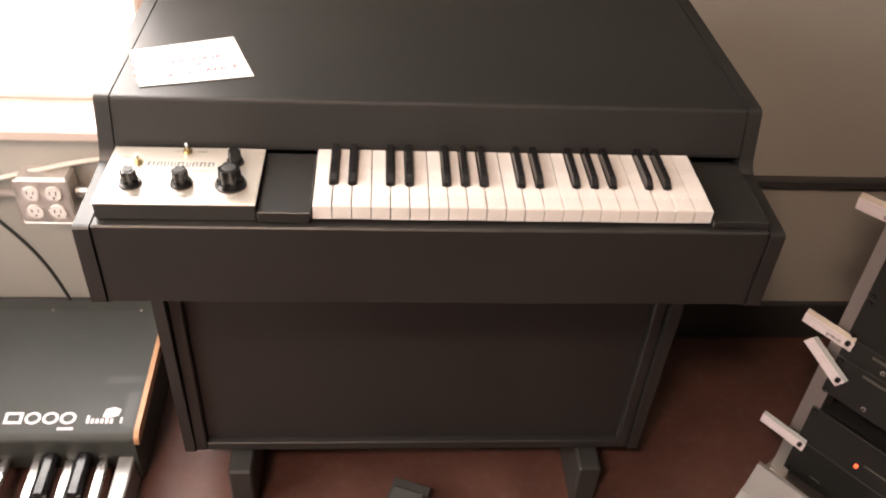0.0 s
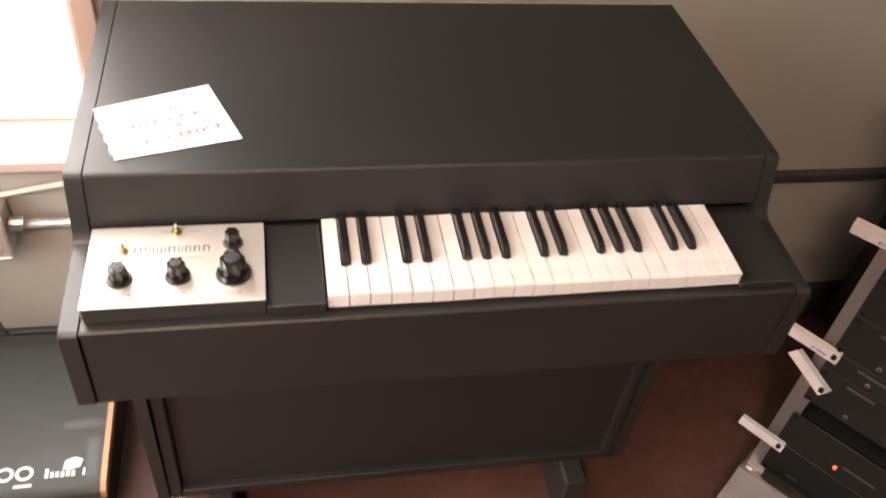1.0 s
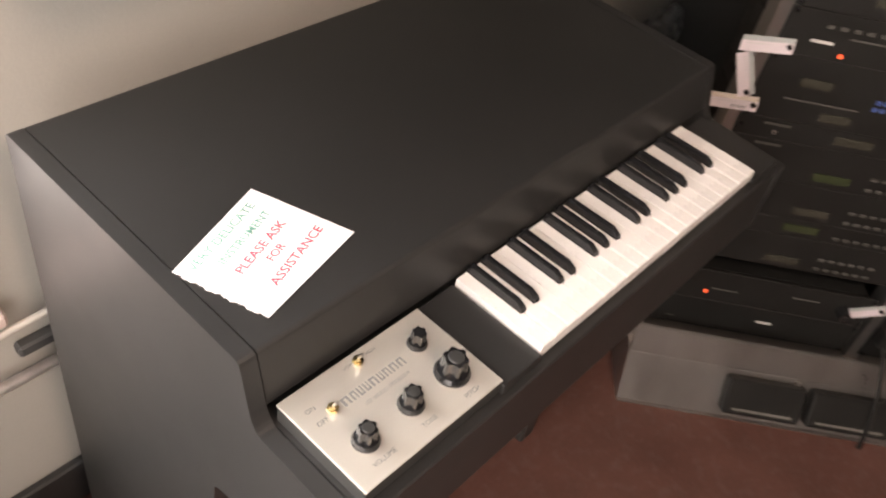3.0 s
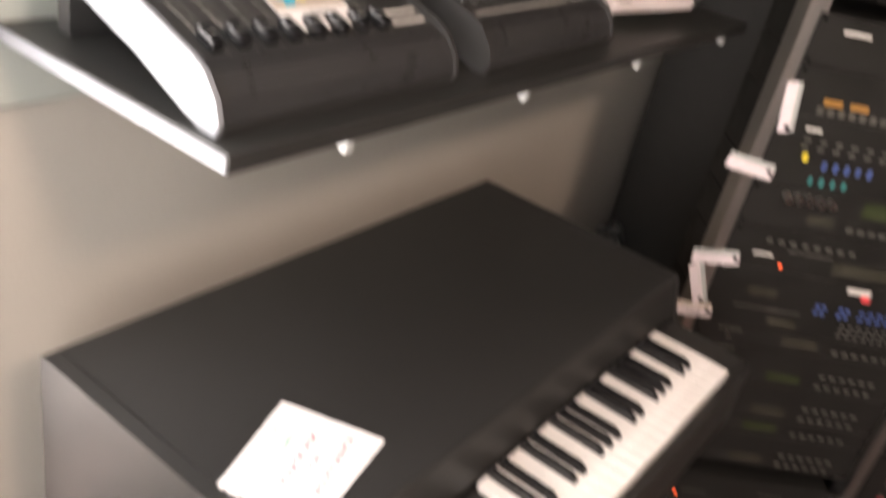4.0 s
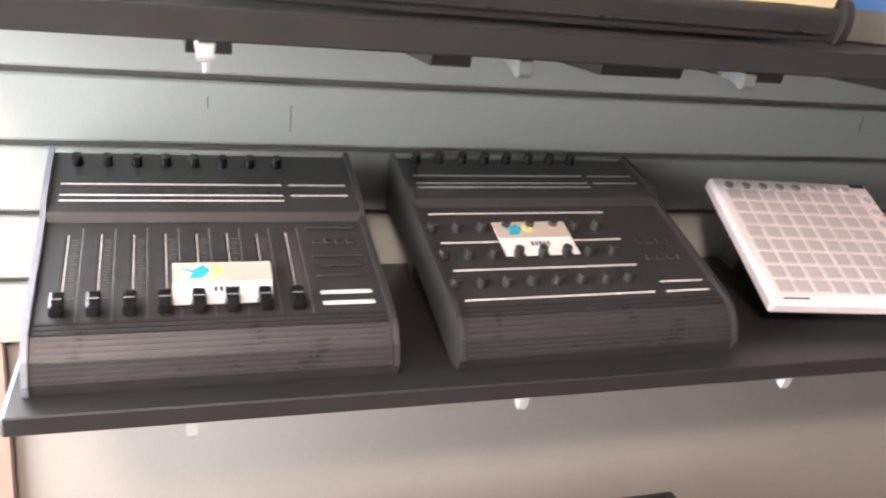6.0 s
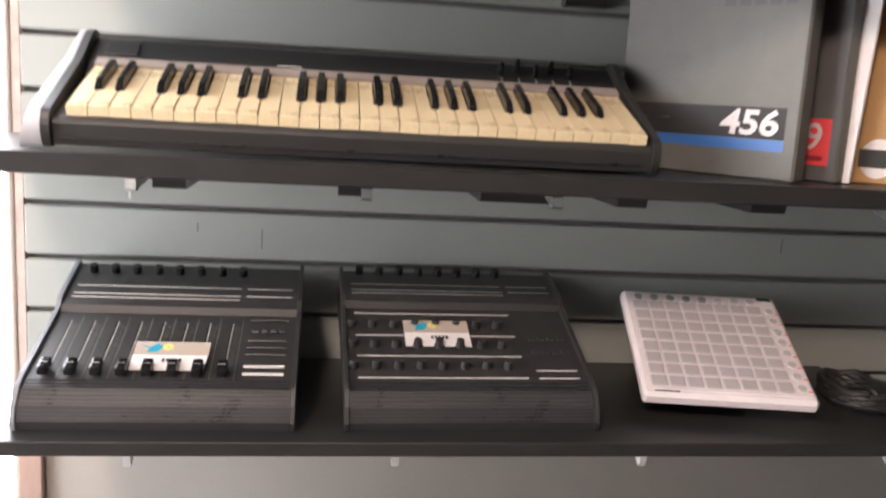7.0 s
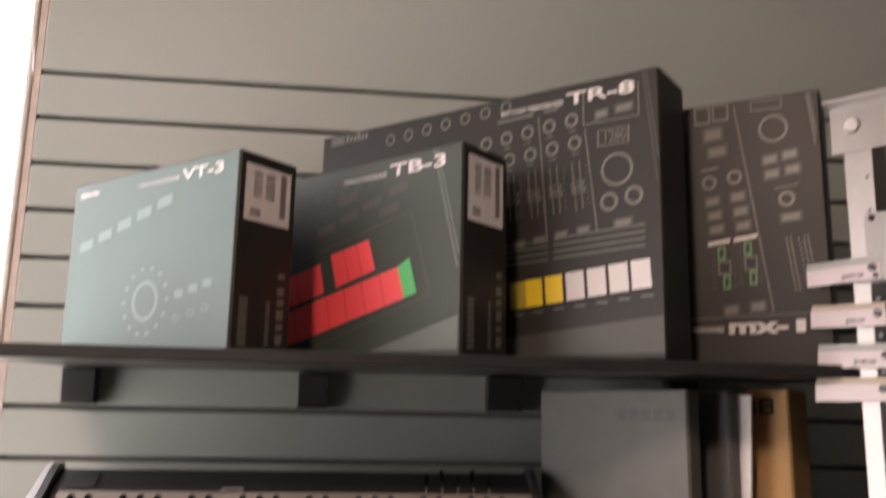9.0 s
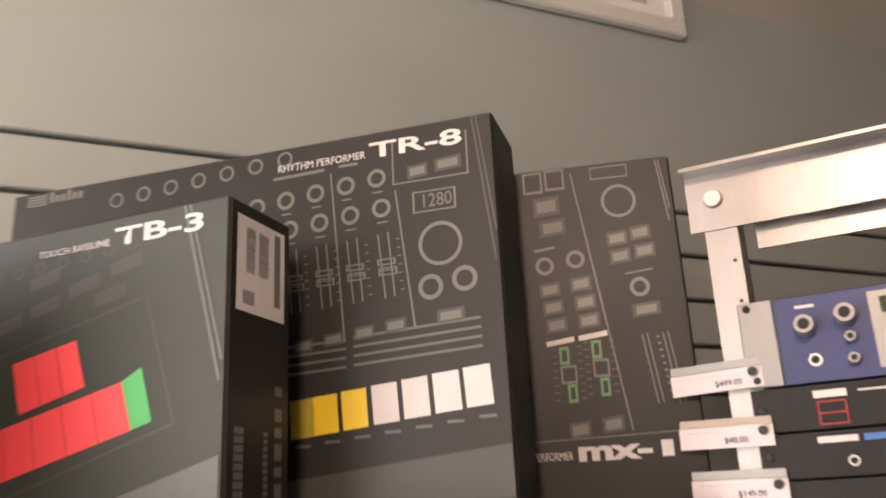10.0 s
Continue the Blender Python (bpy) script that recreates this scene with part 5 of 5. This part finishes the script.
# orange-striped unit, coloured buttons, silver knobs
unit(1.246, 2, 0, BLK, [("print", 0.05, 0.06, 0.05, 0.006, M_SILKGREY), ("display", 0.15, 0.03, 0.10, 0.03, M_LCDGREY), *button_rows(0.28, 0.015, 7, 2, 0.022, 0.03, 0.014, 0.010, M_RIDGE)], "black rack unit with grey display")
unit(1.157, 2, 0, BLK, [("btn", 0.066, 0.026, 0.034, 0.010, M_KNOBORANGE), ("btn", 0.115, 0.026, 0.034, 0.010, M_KNOBORANGE), *[("print", 0.06 + 0.02 * i, 0.008, 0.012, 0.012, M_RACKPRINT) for i in range(9)], ("display", 0.27, 0.02, 0.12, 0.045, M_LCDGREY), ("knob", 0.43, 0.045, 0.03, 0, M_BLACKG)], "black rack unit with orange buttons")
unit(1.024, 3, 0, BLK, [("print", 0.055, 0.108, 0.03, 0.006, M_SILKGREY), ("btn", 0.070, 0.052, 0.009, 0.014, M_KNOBYEL), *button_rows(0.112, 0.040, 5, 1, 0.022, 0, 0.008, 0.016, M_KNOBBLUE), *button_rows(0.098, 0.010, 4, 1, 0.022, 0, 0.007, 0.014, M_KNOBTEAL),
      *button_rows(0.06, 0.075, 12, 2, 0.03, 0.014, 0.012, 0.006, M_RACKPRINT), ("display", 0.26, 0.012, 0.16, 0.05, M_LCD)], "black rack synthesizer with coloured buttons")
unit(0.935, 2, 0, BLK, [*[("knob", 0.072 + 0.0215 * i, 0.068, 0.017, 0, M_STEEL) for i in range(5)], ("display", 0.128, 0.022, 0.052, 0.016, M_LCDGREY), ("display", 0.225, 0.052, 0.14, 0.030, M_LCD), *button_rows(0.21, 0.018, 10, 1, 0.022, 0, 0.014, 0.008, M_RACKPRINT), ("knob", 0.44, 0.044, 0.034, 0, M_BLACKG)], "black rack unit with silver knobs and green display")
unit(0.846, 2, 0, BLK, [("led", 0.114, 0.010, 0.006, 0.006, M_REDLED), ("print", 0.055, 0.030, 0.040, 0.005, M_SILKGREY), ("print", 0.12, 0.045, 0.09, 0.003, M_RACKPRINT), ("display", 0.22, 0.014, 0.15, 0.026, M_LCDGREY), *button_rows(0.07, 0.060, 8, 1, 0.024, 0, 0.012, 0.006, M_RACKPRINT)], "black rack unit with a lit red lamp")
unit(0.713, 3, 0, BLK, [("print", 0.27, 0.112, 0.050, 0.012, M_SILKGREY), ("print", 0.305, 0.098, 0.018, 0.013, M_PRED), ("display", 0.075, 0.075, 0.060, 0.018, M_LCDGREY), ("display", 0.14, 0.012, 0.060, 0.018, M_LCDGREY), *button_rows(0.222, 0.054, 2, 2, 0.014, 0.014, 0.009, 0.008, M_KNOBBLUE), *button_rows(0.272, 0.054, 2, 2, 0.014, 0.014, 0.009, 0.008, M_KNOBBLUE),
      *button_rows(0.316, 0.054, 6, 2, 0.019, 0.014, 0.011, 0.008, M_KNOBBLUE), *button_rows(0.29, 0.010, 9, 3, 0.018, 0.012, 0.010, 0.005, M_RACKPRINT), ("print", 0.06, 0.045, 0.14, 0.003, M_RACKPRINT)], "black rack synthesizer with rows of blue buttons")
z = 0.713
for k, uu in enumerate((1, 2, 2, 1, 2)):
    z -= uu * 0.0445
    its = [("print", 0.05, uu * 0.0445 - 0.014, 0.05, 0.005, M_RACKPRINT), ("display", 0.19, 0.014, 0.075, 0.018, M_LCD if k % 2 else M_LCDGREY), ("jack", 0.075, 0.016, 0.010, 0, M_STEEL)]
    its += button_rows(0.30, 0.012, 6, uu, 0.022, 0.026, 0.013, 0.006, M_RACKPRINT)
    unit(z, uu, 0, BLK, its, "black rack unit in shade")
unit(0.224, 2, 0, BLK, [("led", 0.106, 0.024, 0.006, 0.006, M_REDLED), ("print", 0.12, 0.036, 0.06, 0.003, M_RACKPRINT), ("print", 0.30, 0.05, 0.06, 0.003, M_RACKPRINT), ("knob", 0.42, 0.04, 0.03, 0, M_BLACKG)], "black rack power unit with a lit lamp")
unit(0.135, 2, 0, BLK, [("print", 0.255, 0.044, 0.035, 0.006, M_SILKGREY), ("print", 0.05, 0.02, 0.02, 0.003, M_RACKPRINT)], "black blank rack unit with a small grey mark")
# neighbouring bay
for z0, uu, its, lab in ((0.135, 3, [("print", 0.05, 0.02, 0.38, 0.10, M_PRINTDIM)], "black rack unit with a vent"), (0.27, 4, [*button_rows(0.05, 0.02, 14, 5, 0.028, 0.032, 0.010, 0.010, M_PRINTDIM), ("knob", 0.06, 0.045, 0.018, 0, M_KNOBRED), ("knob", 0.06, 0.10, 0.018, 0, M_KNOBRED)], "dark rack mixer with red knobs"),
                         (0.45, 4, [*button_rows(0.05, 0.02, 12, 4, 0.032, 0.038, 0.012, 0.008, M_PGREENDIM)], "dark rack mixer with green marks"), (0.63, 3, [("display", 0.1, 0.04, 0.2, 0.05, M_LCD)], "black rack unit with green display"), (0.765, 2, [("knob", 0.07 + 0.03 * i, 0.04, 0.018, 0, M_STEEL) for i in range(8)], "black rack unit with silver knobs")):
    unit(z0, uu, 1, BLK, its, lab)


def price_tag(x, z, rz, text, curled=False):
    """A small white price strip in a clear sleeve, stuck on the post."""
    m = RM @ Matrix.Translation((x, -0.0135, z)) @ Matrix.Rotation(radians(rz), 4, "Y")
    t = thing("price_tag", m, "small white price tag taped to the rack post", "price tag", "rack price tags")
    part("strip", boxes((0, 0.092, 0, 0.0006, -0.021, 0)), M_TAG, t)
    part("sleeve", boxes((0.001, 0.091, -0.0002, 0.0012, 0.0005, 0.009), m=Matrix.Rotation(radians(-25 if curled else -8), 4, "X")), M_TAGTAN if curled else M_CLIPWHITE, t, "creased clear sleeve")
    bm = bmesh.new()
    rect(bm, 0.008, -0.0055, 0.052, -0.0042, lambda u, v: (u, -0.0004, v))
    part("small_print", bm, M_SILKGREY, t)
    if text:
        words("price", text, 0.0058, M_INK, t, front(0.044, -0.0006, -0.0165), bold=0.0001)
    part("pin", cyl(bmesh.new(), 0.083, -0.006, -0.004, 0.0055, 0.0052, 0.0046, 12, m=TURN), M_BLACKG, t)
    return t


for x, z, rz, text, cu in ((-0.055, 2.016, -2, "$499.00", False), (-0.053, 1.962, 1, "$40.00", True), (-0.047, 1.910, 1, "$149.00", False), (-0.053, 1.868, 0, "", True), (-0.036, 1.462, -4, "", False),
                           (0.030, 1.215, 80, "", False), (-0.040, 1.062, 8, "", False), (-0.038, 0.858, -6, "", False), (-0.018, 0.838, 66, "", False), (-0.050, 0.738, -3, "$150.00", True), (-0.053, 0.492, 2, "$199.00", True), (-0.026, 0.452, 32, "", False), (-0.050, 0.228, 2, "", False), (0.44, 0.262, -22, "", False)):
    price_tag(x, z, rz, text, cu)

# tall black cabinet in the corner behind the rack
cab = thing("black_cabinet", pose(1.44, 0.20, 0, 0, 0, -4), "tall black cabinet in the corner behind the rack", "cabinet")
part("body", boxes((0, 0.55, 0, 0.42, 0.02, 1.9), bevel=0.006), M_BLACKP, cab)
part("plinth", boxes((0.02, 0.53, 0.02, 0.40, 0, 0.0195)), M_BLACKP, cab)
part("door", boxes((0.01, 0.54, -0.018, -0.001, 0.06, 1.86), bevel=0.003), M_BLACKP, cab)

# added black box: stands in for shade on the wall, carries the bag
amp = thing("shade_box", pose(1.31, 0.50, 0), "narrow black box added for the shaded wall behind the rack", "speaker")
part("case", boxes((0, 0.12, 0, 0.13, 0.012, 0.47), bevel=0.006), M_BLACKP, amp)
part("grille", boxes((0.010, 0.110, -0.006, -0.001, 0.03, 0.455), bevel=0.002), M_RAILDARK, amp)
for x in (0.025, 0.095):
    part("foot", cyl(bmesh.new(), x, 0.065, 0, 0.0118, 0.015, 0.013, 12), M_BLACKP, amp)
bag = thing("plastic_bag", pose(1.37, 0.565, 0.4705), "crumpled grey plastic bag on the added black box", "bag")
bm = bmesh.new()
bmesh.ops.create_icosphere(bm, subdivisions=3, radius=0.055)
for v in bm.verts:
    k = 1 + 0.35 * noise.noise(v.co * 30) + 0.15 * noise.noise(v.co * 75)
    v.co = Vector((v.co.x * k * 0.9, v.co.y * k * 0.7, max(-0.05, v.co.z * k * 1.2))) + Vector((0, 0, 0.0502))
part("film", bm, M_BAG, bag)

# ---- floor: bass pedals, foot switch; wall: outlet and cables ----
ped = thing("bass_pedals", pose(-0.376, 0.232, 0) @ Matrix.Diagonal((1, 0.9, 1, 1)), "slate black bass pedal unit with wooden end cheek on the floor", "bass pedals")
pr = [(0.0, 0.085), (0.0, 0.125), (0.012, 0.135), (0.36, 0.165), (0.40, 0.16), (0.40, 0.02), (0.02, 0.02)]
part("case", prism(bmesh.new(), rounded(pr, 0.006), -0.56, -0.014), M_SLATE, ped)
part("end_cheek", prism(bmesh.new(), rounded([(-0.004, 0.02), (-0.004, 0.135), (0.012, 0.145), (0.36, 0.173), (0.404, 0.165), (0.404, 0.0), (0.02, 0.0)], 0.006), -0.0135, -0.006), M_SLATE, ped)
part("wood_strip", prism(bmesh.new(), rounded([(-0.004, 0.118), (-0.004, 0.137), (0.012, 0.147), (0.275, 0.168), (0.275, 0.146)], 0.004), -0.0058, 0.004), M_WOOD, ped, "worn light wood strip along the end")
part("end_cheek", prism(bmesh.new(), rounded([(-0.004, 0.02), (-0.004, 0.135), (0.012, 0.145), (0.36, 0.173), (0.404, 0.165), (0.404, 0.0), (0.02, 0.0)], 0.006), -0.574, -0.5605), M_WOOD, ped)
ptop = Matrix.Translation((0, 0.012, 0.1352)) @ Matrix.Rotation(math.atan2(0.030, 0.348), 4, "X")
to = lambda u, v: ptop @ Vector((u, v, 0.0006))
bm = bmesh.new()
for u in (-0.205, -0.172, -0.139):
    ring(bm, u, 0.040, 0.0155, 0.0058, to, 20)
rim(bm, -0.258, 0.026, -0.224, 0.055, 0.006, to), rect(bm, -0.154, 0.010, -0.124, 0.016, to)
part("maker_mark", bm, M_PRINTWHITE, ped, "white maker's mark drawn as rings and bars")
bm = bmesh.new()
for k in range(6):
    rect(bm, -0.104 + 0.009 * k, 0.026, -0.098 + 0.009 * k, 0.038 + 0.008 * (k in (0, 4)), to)
rect(bm, -0.040, 0.026, -0.036, 0.042, to), rect(bm, -0.033, 0.026, -0.029, 0.042, to)
flat(bm, [(-0.075, 0.042), (-0.062, 0.040), (-0.045, 0.046), (-0.042, 0.062), (-0.056, 0.068), (-0.072, 0.062)], to)
part("white_print", bm, M_PRINTWHITE, ped)
part("tape_patch", rect(bmesh.new(), -0.085, 0.130, -0.016, 0.152, to), M_BLACKP, ped, "strip of black tape")
part("tape_patch", rect(bmesh.new(), -0.036, 0.018, -0.016, 0.108, lambda u, v: ptop @ Vector((u, v, 0.0008))), M_BLACKP, ped)
part("tape_patch", rect(bmesh.new(), -0.185, 0.252, -0.150, 0.272, to), M_BLACKP, ped)
for x, y in ((-0.055, 0.345), (-0.24, 0.345)):
    part("screw", cyl(bmesh.new(), x, y, 0.0002, 0.0022, 0.0045, 0.004, 12, m=ptop), M_STEEL, ped)
for k in range(8):
    x = -0.075 - 0.062 * k
    part("natural_pedal", box(bmesh.new(), x - 0.010, x + 0.010, -0.19, 0.0195, 0.058, 0.070, bevel=0.003, m=Matrix.Rotation(radians(3), 4, "X")), M_STEEL, ped, "worn steel pedal")
    if k not in (2, 6):
        part("sharp_pedal", box(bmesh.new(), x - 0.044, x - 0.018, -0.10, 0.018, 0.060, 0.095, bevel=0.006, m=Matrix.Rotation(radians(3), 4, "X")), M_BLACKG, ped)
part("side_foot", boxes((-0.045, -0.014, -0.20, 0.0195, 0.0, 0.075), bevel=0.003), M_SILVERPAINT, ped, "grey metal side rail")
for x in (-0.54, -0.08):
    part("back_foot", boxes((x, x + 0.04, 0.30, 0.36, 0, 0.0195)), M_BLACKP, ped)

fs = thing("foot_switch", pose(0.075, 0.10, 0, 0, 0, -22), "small dark foot switch on the floor", "foot switch")
part("case", prism(bmesh.new(), [(0, 0), (0, 0.022), (0.11, 0.048), (0.11, 0)], 0, 0.075), M_BLACKP, fs)
part("pedal_plate", box(bmesh.new(), 0.006, 0.069, 0.012, 0.10, 0.024, 0.029, bevel=0.002, m=Matrix.Rotation(radians(13), 4, "X")), M_RAILDARK, fs)

out = thing("outlet_box", pose(-0.640, WALL, 0.370), "galvanised four-socket outlet box on the wall", "outlet")
part("steel_box", boxes((0, 0.104, -0.055, -0.001, 0, 0.104), bevel=0.006), M_GALV, out)
part("cover_plate", boxes((-0.002, 0.106, -0.060, -0.0555, -0.002, 0.106), bevel=0.004), M_GALV, out)
for x in (0.030, 0.074):
    for z in (0.030, 0.074):
        sk = part("socket", cyl(bmesh.new(), x, z, 0.0605, 0.064, 0.0165, 0.016, 20, m=TURN), M_OUTLET, out)
        part("slot", boxes((x - 0.007, x - 0.005, -0.0646, -0.0642, z - 0.001, z + 0.007), (x + 0.005, x + 0.007, -0.0646, -0.0642, z - 0.001, z + 0.007), (x - 0.002, x + 0.002, -0.0646, -0.0642, z - 0.010, z - 0.006)), M_INK, sk)
cd = thing("conduit", pose(0, 0, 0), "metal conduit pipe along the wall", "pipe")
part("pipe", tube([(-0.532, WALL - 0.03, 0.427), (-0.40, WALL - 0.03, 0.427), (-0.10, WALL - 0.03, 0.427)], 0.009, 10), M_GALV, cd, smooth=True)
part("pipe", tube([(-0.642, WALL - 0.03, 0.420), (-1.2, WALL - 0.03, 0.420)], 0.009, 10), M_GALV, cd, smooth=True)
part("connector", tube([(-0.532, WALL - 0.03, 0.427), (-0.508, WALL - 0.03, 0.427)], 0.014, 10), M_STEEL, cd)
w1 = thing("power_cable", pose(0, 0, 0), "thin black cable hanging down the wall", "cable", "wall cables")
part("lead", tube(curve_points([(-0.80, WALL - 0.02, 0.43), (-0.72, WALL - 0.03, 0.37), (-0.645, WALL - 0.035, 0.26), (-0.60, WALL - 0.05, 0.15), (-0.595, WALL - 0.06, 0.10)]), 0.0038), M_BLACKP, w1, smooth=True)
w2 = thing("power_cable", pose(0, 0, 0), "cream cable sagging below the window sill", "cable", "wall cables")
part("lead", tube(curve_points([(-0.85, WALL - 0.02, 0.40), (-0.60, WALL - 0.022, 0.475), (-0.42, WALL - 0.025, 0.515), (-0.30, WALL - 0.025, 0.530), (-0.15, WALL - 0.02, 0.530)]), 0.0055), M_CABLEW, w2, smooth=True)
